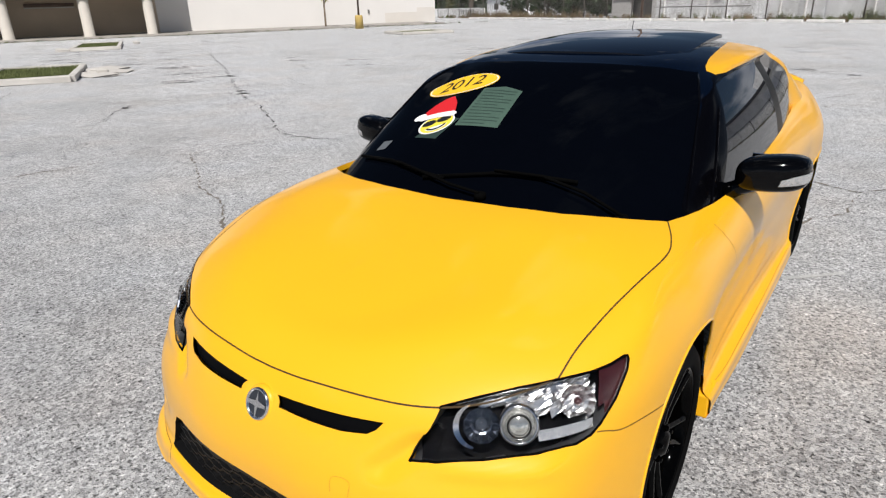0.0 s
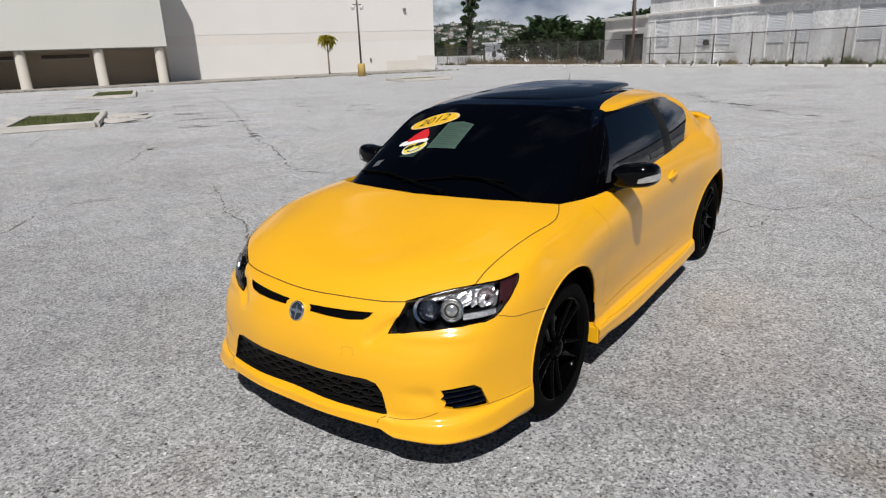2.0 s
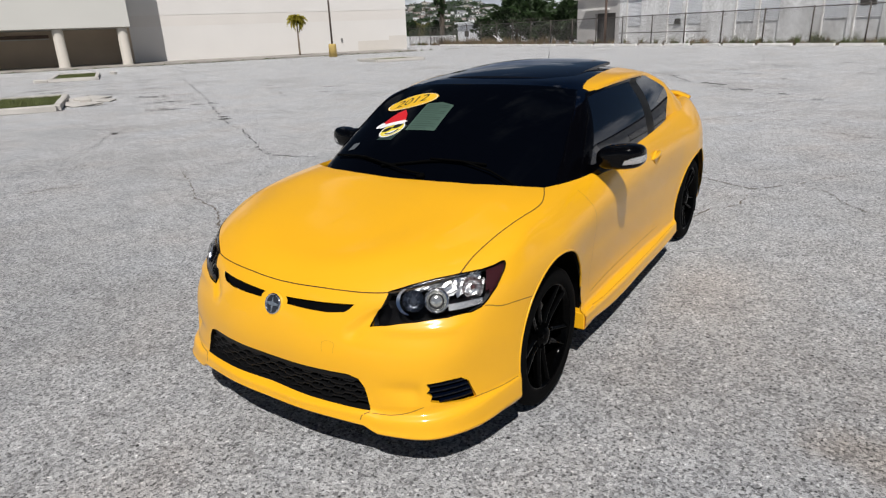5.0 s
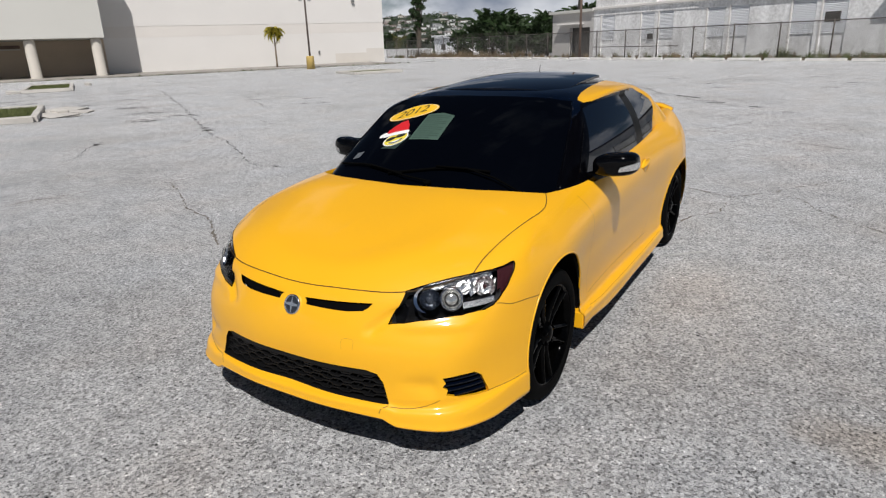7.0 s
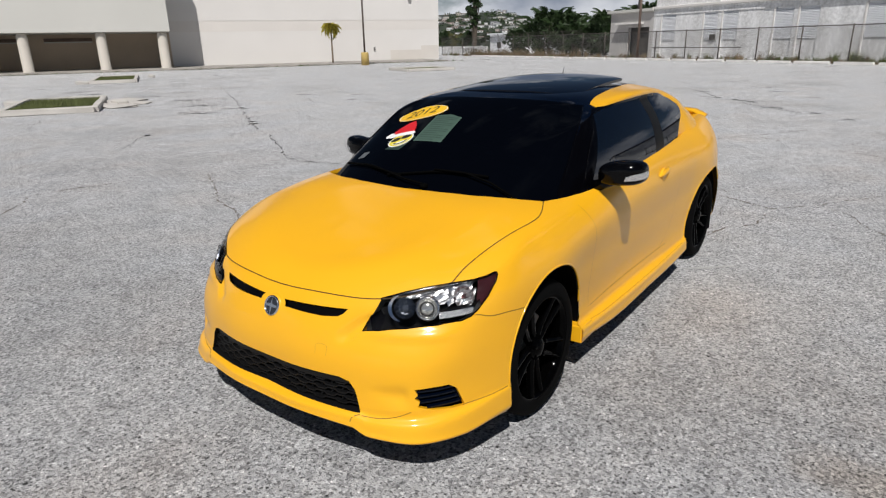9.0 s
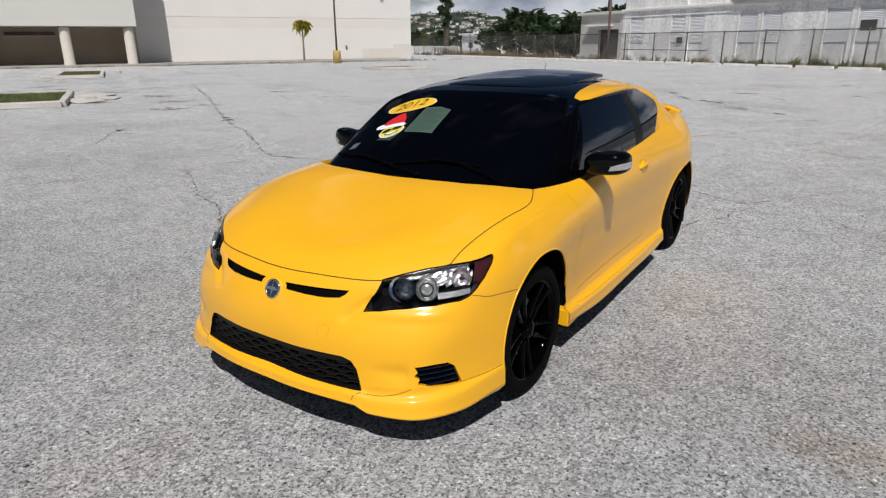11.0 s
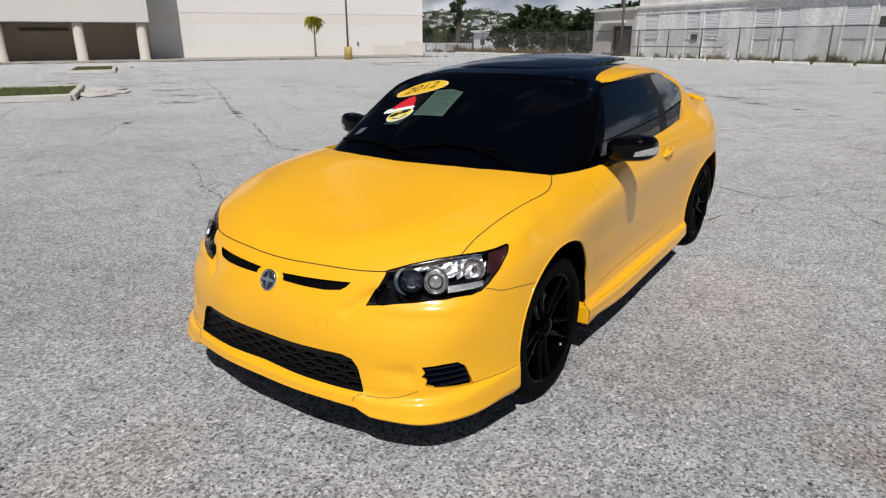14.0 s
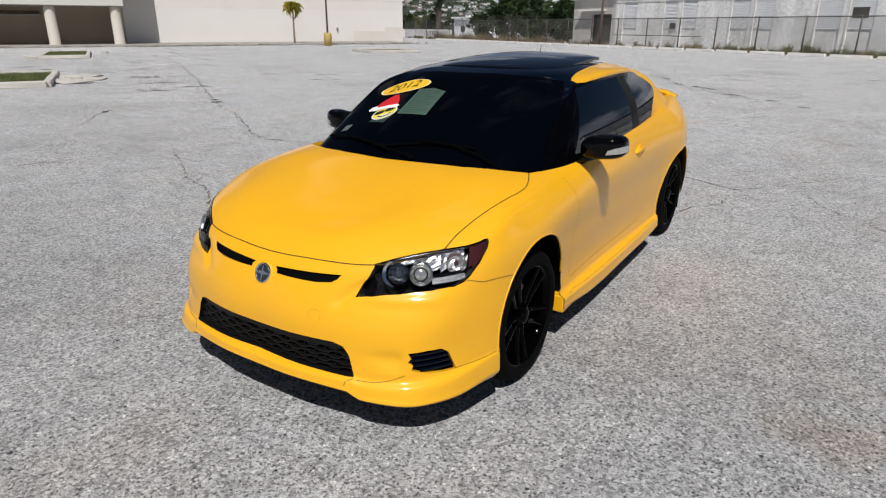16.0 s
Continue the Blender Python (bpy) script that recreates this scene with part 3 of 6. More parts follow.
for q in [2.6 * i - 9 for i in range(22)]:
    ob = lone("wheel_stop", kerb_piece(2.3, int(q * 7) + 500), STOP, at(q, 8.6), "white concrete wheel stop on the asphalt", "wheel stop", "row of wheel stops")

shed = thing("flat_roofed_annex", at(11.3, 13.4), "low grey annex with a dark doorway and flat roof", "building")
GREYWALL = mat("grey_plaster", (0.55, 0.53, 0.51), 0.85, 0, 0.3, 0.5, 9)
part("wall", box(0, 2.6, 0, 8, 0, 4.0), GREYWALL, shed)
part("wall", box(5.4, 5.9, 0, 8, 0, 4.0), GREYWALL, shed)
part("wall", box(2.6, 5.4, 0.0, 8, 2.68, 4.0), GREYWALL, shed)
part("doorway", box(2.6, 5.4, 0.35, 7.9, 0, 2.68), DARKDOOR, shed, "dark closed door set back in the wall")
part("awning", box(1.3, 4.6, -0.6, 0.0, 2.95, 3.08, 0.02), PLASTER, shed, "thin white concrete awning")
part("roof_slab", box(-0.3, 6.0, -0.3, 8.2, 4.0, 4.25, 0.02), PLASTER2, shed)

wb = thing("louvred_building", at(17.2, 13.4), "stained white building with louvred windows and a projecting upper storey", "building")
LOUVRE = mat("white_louvre", (0.86, 0.87, 0.89), 0.7, 0, 0.1, 0.8, 20)
wins = [(1.0, 2.65), (5.75, 7.15), (7.65, 9.1), (12.3, 13.8), (14.25, 15.75), (18.9, 20.5), (20.95, 22.5), (25.6, 27.2), (27.7, 29.2)]
edges_ = [0.0] + [v for w in wins for v in w] + [40.0]
for a, b in zip(edges_[0::2], edges_[1::2]):
    part("wall", box(a, b, 0, 10, 0, 3.62), STAINED, wb, "stained white plaster")
for a, b in wins:
    part("wall", box(a, b, 0.08, 10, 0, 1.5), STAINED, wb)
    w = part("window", box(a, b, 0.12, 0.3, 1.5, 3.62), mat("window_backing", (0.6, 0.61, 0.63), 0.6) if a == 1.0 else bpy.data.materials["window_backing"], wb, "louvred window")
    for k in range(20):
        sl = part("slat", box(a + 0.04, b - 0.04, -0.055, 0.055, -0.006, 0.006), LOUVRE, w)
        sl.matrix_local = pose(0, 0.055, 1.56 + k * 0.107, 56)
    part("frame", box(a - 0.13, a, -0.04, 0.02, 0.2, 3.62, 0.01), PLASTER, wb, "white pilaster")
part("lintel_band", box(0, 40, -0.05, 10, 3.62, 4.1), STAINED, wb)
part("cornice", box(-0.1, 40, -0.2, 10, 4.1, 4.32, 0.03), PLASTER, wb, "projecting white cornice")
part("upper_wall", box(0.2, 25.5, 0, 10, 4.32, 6.75), STAINED, wb)
part("overhang", box(12.2, 25.5, -0.5, 0.0, 4.75, 7.6, 0.02), PLASTER, wb, "projecting white upper storey")
part("wing_eaves", box(25.5, 40, -0.9, 10, 4.32, 4.75, 0.03), DARKDOOR, wb, "dark projecting eaves of the lower wing")
part("eaves", box(-0.5, 12.2, -0.62, 10.2, 6.75, 6.95, 0.02), GREYWALL, wb, "projecting eaves slab")
part("pilaster", box(7.05, 7.35, -0.1, 0.0, 4.32, 6.75, 0.01), STAINED, wb)
part("round_vent", lathe([(0, -0.1), (0.2, -0.1), (0.2, 0.05), (0, 0.05)], 20), DARKDOOR, wb, "dark round vent").matrix_local = pose(9.8, 0, 5.2, 90)
for k, (x, z, w, h_) in enumerate(((14.0, 4.95, 0.9, 0.12), (15.0, 5.0, 0.28, 0.5), (15.6, 5.05, 0.2, 0.45), (16.0, 5.0, 0.16, 0.5))):
    part("paint_scrawl", box(x, x + w, -0.506, -0.49, z, z + h_), DARKDOOR, wb, "dark paint scrawl")
for x, z in ((6.5, 1.47), (21.1, 2.15)):
    part("vent", box(x, x + 1.0, 0.02, 0.2, z, z + 0.65, 0.02) if x > 10 else box(x, x + 0.55, -0.05, 0.2, z, z + 0.42, 0.02), DARKDOOR, wb, "dark vent opening")

pole = thing("utility_pole", at(20.15, 9.2), "weathered brown timber utility pole", "utility pole")
part("pole", tube([(0, 0, 0), (0, 0, 5), (0.1, 0, 10)], [0.11, 0.10, 0.085], 12), WOOD, pole, "", True)
part("crossarm", box(-1.1, 1.1, -0.06, 0.06, 8.8, 8.95, 0.01), WOOD, pole)


# ---- weeds at the fence ----
TAN = mat("dry_weeds", (0.20, 0.15, 0.09), 0.95, 0, 0.5, 1, 20)
WEED = mat("green_weeds", (0.09, 0.11, 0.035), 0.9, 0, 0.5, 1, 20)


def tuft(bm, o, r, h_, n_, rng):
    for _ in range(n_):
        a, d = rng.uniform(0, 6.28), rng.uniform(0, r)
        b_ = o + Vector((math.cos(a) * d, math.sin(a) * d, 0))
        top_ = b_ + Vector((rng.uniform(-0.4, 0.4) * h_, rng.uniform(-0.4, 0.4) * h_, h_ * rng.uniform(0.4, 1.1)))
        w = Vector((math.sin(a), -math.cos(a), 0)) * 0.02
        bm.faces.new([bm.verts.new(b_ - w), bm.verts.new(b_ + w), bm.verts.new(top_)])


for name, material, spans, seed in (("dry_weeds", TAN, ((-20, 54, 170, 0.5), (-14, 11, 110, 0.95)), 5), ("green_weeds", WEED, ((-20, 20, 40, 0.45), (24, 54, 36, 0.4), (31, 42, 22, 0.6)), 6)):
    rng = random.Random(seed)
    bm = bmesh.new()
    for a, b, cnt, h_ in spans:
        for _ in range(cnt):
            tuft(bm, Vector((rng.uniform(a, b), rng.uniform(9.4, 11.6), 0)), rng.uniform(0.1, 0.5), h_ * rng.uniform(0.3, 1.2), 40, rng)
    lone(name, bm, material, SITE, "ragged weeds growing along the fence", "weeds", kind="stuff")
rng = random.Random(9)
bm = bmesh.new()
for _ in range(150):
    tuft(bm, Vector((rng.choice((6.8, 6.8, 6.8, 6.8, 0.3)) + rng.uniform(-0.2, 0.3), rng.uniform(-60, 3), 0.02)), rng.uniform(0.15, 0.6), 0.15 * rng.uniform(0.4, 1.2), 16, rng)
lone("kerb_weeds", bm, WEED, SITE, "low weeds along the walkway's edge", "weeds", kind="stuff")
# pale growth along the foot of the louvred building's wall
rng = random.Random(12)
bm = bmesh.new()
for _ in range(120):
    q_ = 29 + 24 * rng.random() ** 0.8
    tuft(bm, Vector((q_, rng.uniform(12.7, 13.3), 0)), rng.uniform(0.2, 0.5), rng.uniform(0.15, 0.42), 34, rng)
for _ in range(14):
    tuft(bm, Vector((rng.uniform(18, 50), 13.2, 0)), 0.2, rng.uniform(0.5, 1.1), 30, rng)
lone("wall_weeds", bm, mat("pale_green_weeds", (0.19, 0.20, 0.11), 0.9, 0, 0.5, 1, 20), SITE, "pale green weeds along the foot of the white wall", "weeds", kind="stuff")


# ---- trees ----
def leaves(clumps, size, per, seed):
    """Many small bent leaves round clump centres (x, y, z, radius)."""
    rs = np.random.RandomState(seed)
    vs, fs = [], []
    for x, y, z, r in clumps:
        d = rs.normal(size=(per, 3))
        d /= np.linalg.norm(d, axis=1)[:, None]
        c = np.array((x, y, z)) + d * (r * rs.uniform(0.35, 1.05, per) ** 0.6)[:, None] * np.array((1, 1, 0.8))
        a = rs.normal(size=(per, 3))
        a /= np.linalg.norm(a, axis=1)[:, None]
        b = np.cross(a, rs.normal(size=(per, 3)))
        b /= np.linalg.norm(b, axis=1)[:, None]
        s_ = (size * rs.uniform(0.5, 1.3, per))[:, None]
        for i in range(per):
            k = len(vs)
            vs += [tuple(c[i] - a[i] * s_[i]), tuple(c[i] + b[i] * s_[i] * 0.5), tuple(c[i] + a[i] * s_[i]), tuple(c[i] - b[i] * s_[i] * 0.5)]
            fs.append((k, k + 1, k + 2, k + 3))
    return vs, fs


def mesh_part(name, vs, fs, material, parent, label=""):
    me = bpy.data.meshes.new(name)
    me.from_pydata(vs, [], fs)
    me.materials.append(material)
    ob = new(name, me)
    ob.parent = parent
    return tagged(ob, label)


def tree(m, high, spread, seed, label, lean=0.0, first=0.25, count=26, leaf=0.16, per=130, material=None, category="tree", sprays=0):
    rng = random.Random(seed)
    t = thing("tree", m, label, category)
    trunk = [(lean * (i / 6) ** 1.5 + rng.uniform(-0.04, 0.04) * high * 0.2, rng.uniform(-0.03, 0.03) * high * 0.2, high * 0.72 * i / 6) for i in range(7)]
    bm = tube(trunk, [0.05 * high * (1 - 0.75 * i / 6) * 0.6 + 0.03 for i in range(7)], 8)
    clumps = []
    for k in range(count):
        z = high * (first + (0.97 - first) * (k + rng.random()) / count)
        w = spread * math.sin(math.pi * min(0.97, max(0.12, (z / high - first * 0.7) / (1.06 - first * 0.7)))) ** 0.7
        a, d = rng.uniform(0, 6.28), w * rng.uniform(0.25, 1.0)
        c = Vector((lean * (z / high) + math.cos(a) * d, math.sin(a) * d, z))
        clumps.append((*c, spread * rng.uniform(0.13, 0.34)))
        o = Vector(trunk[min(6, int(6 * max(0.1, z / high - 0.15)))])
        tube([o, o.lerp(c, 0.5) + Vector((0, 0, 0.08 * high * 0.3)), c], [0.012 * high * 0.5, 0.008 * high * 0.5, 0.01], 5, bm)
    for k in range(count // 3):
        x_, y_ = rng.uniform(-0.6, 0.6) * spread, rng.uniform(-0.6, 0.6) * spread
        z_ = high * (0.98 - 0.3 * (math.hypot(x_, y_) / spread) ** 1.5)
        for step_ in range(3):
            clumps.append((x_ + lean + 0.06 * step_ * spread, y_, z_ + 0.11 * step_ * spread, spread * (0.13 - 0.035 * step_)))
    part("trunk", bm, mat("bark", (0.10, 0.08, 0.06), 0.9, 0, 0.4, 3, 30) if "bark" not in bpy.data.materials else bpy.data.materials["bark"], t, "", True)
    mesh_part("crown", *leaves(clumps, leaf, per, seed), material or LEAF, t, "crown of small green leaves")
    if sprays:
        for k in range(sprays):
            a, d = 6.283 * k / sprays + rng.uniform(-0.3, 0.3), rng.uniform(0.1, 0.75)
            sp_ = part("spray", frond(spread * rng.uniform(0.45, 0.8), rng.uniform(0.2, 0.6), seed * 90 + k), material or LEAF, t, "arching leafy spray")
            sp_.matrix_local = pose(lean + spread * d * math.cos(a), spread * d * math.sin(a), high * (0.9 - 0.35 * d * d), 0, rng.uniform(-70, -25), math.degrees(a))
    return t


for k, (q, p, h_, w) in enumerate(((-12.6, 17.5, 2.9, 1.8), (-9.6, 19, 4.1, 2.3), (-6.2, 18, 5.2, 2.8), (-3.0, 18.5, 4.7, 2.4), (-0.4, 17.5, 3.3, 1.9), (2.0, 18.5, 3.2, 1.7), (4.8, 18, 4.7, 1.9), (7.4, 21.5, 5.3, 2.2), (-8, 26, 3.9, 2.6), (-2, 27, 3.9, 2.6))):
    tree(at(q, p), 0.93 * h_, 1.18 * w, 40 + k, "bushy dark green tree behind the fence", count=42, first=0.12, per=95, leaf=0.14, sprays=22)
DRY = mat("yellow_green_leaf", (0.10, 0.10, 0.025), 0.7, 0, 0.5, 0.8, 6)
for k, (q, p, h_, w) in enumerate(((-31, 19, 2.9, 2.2), (-35, 20, 2.7, 2.4), (-39, 19, 3.2, 2.4), (-43, 21, 3.0, 2.4), (-28, 22, 2.8, 2.0))):
    tree(at(q, p), h_, w, 70 + k, "low shrub of yellowish green leaves", count=22, first=0.05, per=110, material=DRY if k % 2 else LEAF, category="shrub")
tree(at(-26.5, 18), 14.0, 1.5, 91, "tall slim tree wrapped in dark creepers", first=0.28, count=46, per=120, leaf=0.2)
dead = thing("dead_tree", at(8.6, 19), "bare dark trunk with short stubs", "tree")
bm = tube([(0, 0, 0), (0.1, 0, 4.5), (0.5, 0, 9)], [0.2, 0.16, 0.1], 8)
rng = random.Random(4)
for k in range(14):
    z = 4.6 + 0.32 * k
    a = rng.uniform(0, 6.28)
    o = Vector((0.1 + 0.09 * (z - 4.5), 0, z))
    tube([o, o + Vector((math.cos(a), math.sin(a), 0.2)) * rng.uniform(0.3, 0.7)], [0.04, 0.02], 5, bm)
part("trunk", bm, mat("dead_bark", (0.05, 0.045, 0.04), 0.9), dead, "", True)

# low scrawled wall and white house behind the fence
low_wall = thing("low_garden_wall", at(-20, 12.2), "low whitewashed wall with dark scrawls behind the fence", "garden wall")
part("wall", box(-9, 8, 0, 0.2, 0, 1.15, 0.02), STAINED, low_wall)
for k in range(9):
    part("paint_scrawl", box(1.2 + k * 0.5, 1.4 + k * 0.5, -0.006, 0.02, 0.3 + 0.06 * (k % 3), 0.95), DARKDOOR, low_wall)
hut = thing("white_house", at(-19.8, 19), "small white house with a low pale roof behind the fence", "house")
part("wall", box(-3.6, 2.6, 0, 6, 0, 2.6), LOUVRE, hut)
part("roof", box(-3.9, 2.9, -0.4, 6.3, 2.6, 2.85, 0.03), LOUVRE, hut)
part("window", box(-1.5, -0.3, -0.03, 0.05, 0.8, 1.6), DARKDOOR, hut)

# ---- hill with houses ----
HILL = mat("wooded_hill", (0.035, 0.045, 0.03), 0.95, 0, 0.5, 0.03, 0.2)
AZ = [-75, -60, -45, -36.5, -33, -30.5, -28, -25, -20, -10, 5]
TOPS = [6, 12, 19, 23.5, 24.2, 24.6, 18.5, 13, 9.5, 6, 2]


def hill_point(az, t):
    """A point of the hill's slope: t from 0 at its foot to 1 at its crest."""
    r = 340 + 190 * t
    h_ = float(hermite_1d(AZ, TOPS, az)) * (t**1.15)
    return Vector((r * math.sin(radians(az)), r * math.cos(radians(az)), h_ + 1.2 * noise.noise(Vector((az * 0.6, t * 6, 0)))))


def hermite_1d(k, v, t):
    return np.interp(t, k, v)


bm = bmesh.new()
rows_ = [[bm.verts.new(hill_point(-75 + az, t / 14) if t <= 14 else hill_point(-75 + az, 1) + Vector((0, 60, -30))) for az in range(81)] for t in range(16)]
for a, b in zip(rows_, rows_[1:]):
    for i in range(80):
        bm.faces.new((a[i], a[i + 1], b[i + 1], b[i]))
lone("hill", bm, HILL, Matrix(), "distant wooded hill covered with pale houses", "hill", kind="structure", smooth=True)
rng = random.Random(12)
vs, fs = leaves([(*hill_point(rng.uniform(-46, -14), rng.uniform(0.05, 1.0)), rng.uniform(1.2, 3.2)) for _ in range(1000)], 0.8, 26, 5)
tagged(mesh_part("hill_trees", vs, fs, LEAF, None), "scattered dark trees between the houses on the hill", "trees", kind="stuff")
WALLS = [mat("far_wall_" + n_, c, 0.85, 0, 0.15, 0.2, 2) for n_, c in (("white", (0.85, 0.85, 0.84)), ("cream", (0.68, 0.64, 0.56)), ("grey", (0.5, 0.5, 0.52)), ("rose", (0.58, 0.50, 0.46)))]
ROOFS = [mat("far_roof_" + n_, c, 0.85, 0, 0.2, 0.2, 2) for n_, c in (("pale", (0.6, 0.6, 0.58)), ("grey", (0.3, 0.3, 0.3)), ("red", (0.36, 0.28, 0.25)))]
for k in range(280):
    az = rng.uniform(-41, -22)
    o = hill_point(az, rng.uniform(0.12, 0.97))
    hs = thing("house", Matrix.Translation(o - Vector((0, 0, 0.8))) @ pose(0, 0, 0, 0, 0, rng.uniform(-25, 25) - az), "pale distant house on the hillside", "house", "houses on the hill")
    w, d, h_ = rng.uniform(1.8, 5.6), rng.uniform(2.5, 4), rng.uniform(1.0, 2.4)
    part("wall", box(-w / 2, w / 2, -d / 2, d / 2, 0, h_), rng.choice(WALLS + WALLS[:1] * 5), hs)
    part("roof", box(-w / 2 - 0.3, w / 2 + 0.3, -d / 2 - 0.3, d / 2 + 0.3, h_, h_ + 0.25), rng.choice(ROOFS), hs)
    for x in (-w / 4, w / 4):
        part("window", box(x - 0.4, x + 0.4, -d / 2 - 0.05, -d / 2 + 0.1, 0.6, 1.3), DARKDOOR, hs)


# ---- the car: nose towards -y, its left side towards +x, front axle at y = 0 ----
from mathutils.bvhtree import BVHTree
from mathutils.interpolate import poly_3d_calc


def hermite(knots, vals, t):
    """Smooth curve through vals (first axis) at knots, read at t."""
    k, v, t = np.asarray(knots, float), np.asarray(vals, float), np.asarray(t, float)
    h = np.diff(k)
    sl = np.diff(v, axis=0) / h.reshape(-1, *[1] * (v.ndim - 1))
    m = np.empty_like(v)
    m[0], m[-1] = sl[0], sl[-1]
    w = (h[1:] / (h[1:] + h[:-1])).reshape(-1, *[1] * (v.ndim - 1))
    m[1:-1] = w * sl[:-1] + (1 - w) * sl[1:]
    i = np.clip(np.searchsorted(k, t, side="right") - 1, 0, len(h) - 1)
    sh = (-1,) + (1,) * (v.ndim - 1)
    u, hh = ((t - k[i]) / h[i]).reshape(sh), h[i].reshape(sh)
    return (2 * u**3 - 3 * u**2 + 1) * v[i] + (u**3 - 2 * u**2 + u) * hh * m[i] + (3 * u**2 - 2 * u**3) * v[i + 1] + (u**3 - u**2) * hh * m[i + 1]


def skin(rows, nu, nv, mid):
    """A smooth grid through rows of stations (x, y, z), mirrored over x = 0 at both ends of each row."""
    P = np.array(rows, float)
    flip = np.array((-1, 1, 1))
    P = np.concatenate([P[:, 1:2] * flip, P, P[:, -2:-1] * flip], axis=1)
    ku = np.concatenate([[0], np.cumsum(np.linalg.norm(np.diff(P[mid], axis=0), axis=1))])
    kv = np.concatenate([[0], np.cumsum(np.linalg.norm(np.diff(P, axis=0), axis=2).mean(axis=1))])
    u = np.linspace(ku[1], ku[-2], nu)
    v = np.concatenate([np.linspace(a, b, nv, endpoint=False) for a, b in zip(kv, kv[1:])] + [kv[-1:]])
    G = hermite(ku, P.transpose(1, 0, 2), u)
    return hermite(kv, G.transpose(1, 0, 2), v)


def grid_mesh(G):
    """Both halves of a grid as one bmesh."""
    bm = bmesh.new()
    for s_ in (1, -1):
        vs = [[bm.verts.new((s_ * p[0], p[1], p[2])) for p in row] for row in G]
        for a, b in zip(vs, vs[1:]):
            for i in range(len(a) - 1):
                q4 = (a[i], a[i + 1], b[i + 1], b[i])
                bm.faces.new(q4 if s_ > 0 else q4[::-1])
    bmesh.ops.remove_doubles(bm, verts=bm.verts, dist=2e-4)
    bmesh.ops.recalc_face_normals(bm, faces=bm.faces)
    return bm


# stations: nose centre, nose, lamp, corner, before wheel, axle, behind wheel, mirror, door, quarter, rear axle, tail, corner, tail centre
LIP = [(0, -0.885, 0.240), (0.3, -0.87, 0.238), (0.56, -0.805, 0.219), (0.76, -0.655, 0.205), (0.855, -0.40, 0.185), (0.87, 0, 0.18), (0.875, 0.42, 0.2),
       (0.88, 0.8, 0.168), (0.88, 1.4, 0.16), (0.88, 2.2, 0.172), (0.87, 2.7, 0.22), (0.84, 3.1, 0.22), (0.7, 3.40, 0.24), (0, 3.48, 0.24)]
LIP2 = [(0, -0.918, 0.258), (0.3, -0.903, 0.257), (0.58, -0.838, 0.244), (0.79, -0.675, 0.235), (0.879, -0.40, 0.225), (0.895, 0, 0.23), (0.895, 0.42, 0.235),
        (0.897, 0.8, 0.20), (0.897, 1.4, 0.195), (0.897, 2.2, 0.207), (0.895, 2.7, 0.27), (0.86, 3.1, 0.28), (0.72, 3.43, 0.3), (0, 3.51, 0.3)]
LIP3 = [(0, -0.908, 0.292), (0.3, -0.894, 0.292), (0.57, -0.825, 0.288), (0.785, -0.655, 0.292), (0.876, -0.395, 0.30), (0.895, 0, 0.30), (0.889, 0.42, 0.283),
        (0.887, 0.8, 0.265), (0.888, 1.4, 0.255), (0.889, 2.2, 0.266), (0.9, 2.7, 0.33), (0.865, 3.1, 0.34), (0.725, 3.435, 0.36), (0, 3.515, 0.36)]
LOW = [(0, -0.882, 0.325), (0.3, -0.868, 0.325), (0.56, -0.803, 0.325), (0.765, -0.635, 0.335), (0.868, -0.385, 0.35), (0.885, 0, 0.36), (0.852, 0.42, 0.335),
       (0.838, 0.8, 0.318), (0.840, 1.4, 0.315), (0.866, 2.2, 0.322), (0.9, 2.7, 0.4), (0.87, 3.1, 0.42), (0.73, 3.44, 0.44), (0, 3.53, 0.44)]
MIDR = [(0, -0.875, 0.50), (0.3, -0.855, 0.50), (0.538, -0.785, 0.505), (0.765, -0.615, 0.53), (0.855, -0.38, 0.56), (0.895, 0, 0.6), (0.864, 0.42, 0.58),
        (0.858, 0.8, 0.58), (0.858, 1.4, 0.59), (0.874, 2.2, 0.60), (0.91, 2.7, 0.65), (0.845, 3.1, 0.66), (0.71, 3.42, 0.67), (0, 3.51, 0.67)]
SHOULDER = [(0, -0.825, 0.64), (0.3, -0.802, 0.638), (0.487, -0.742, 0.632), (0.736, -0.558, 0.680), (0.826, -0.367, 0.742), (0.870, 0, 0.795), (0.874, 0.42, 0.825),
            (0.877, 0.8, 0.845), (0.878, 1.4, 0.87), (0.878, 2.2, 0.905), (0.872, 2.7, 0.93), (0.79, 3.1, 0.945), (0.69, 3.33, 0.95), (0, 3.44, 0.95)]
EDGE = [(0, -0.782, 0.703), (0.3, -0.757, 0.709), (0.49, -0.690, 0.726), (0.695, -0.513, 0.781), (0.785, -0.30, 0.838), (0.792, 0, 0.900), (0.780, 0.42, 0.938),
        (0.808, 0.8, 0.953), (0.812, 1.4, 0.985), (0.782, 2.2, 1.016), (0.755, 2.7, 1.05), (0.69, 3.1, 1.07), (0.60, 3.24, 1.065), (0, 3.34, 1.06)]
SPINE = [-0.42, -0.40, -0.34, -0.24, -0.12, 0.03, 0.14, 0.8, 1.4, 2.2, 2.7, 3.0, 3.15, 3.2]


def ease(v, a, b):
    t = min(1.0, max(0.0, (v - a) / (b - a)))
    return t * t * (3 - 2 * t)


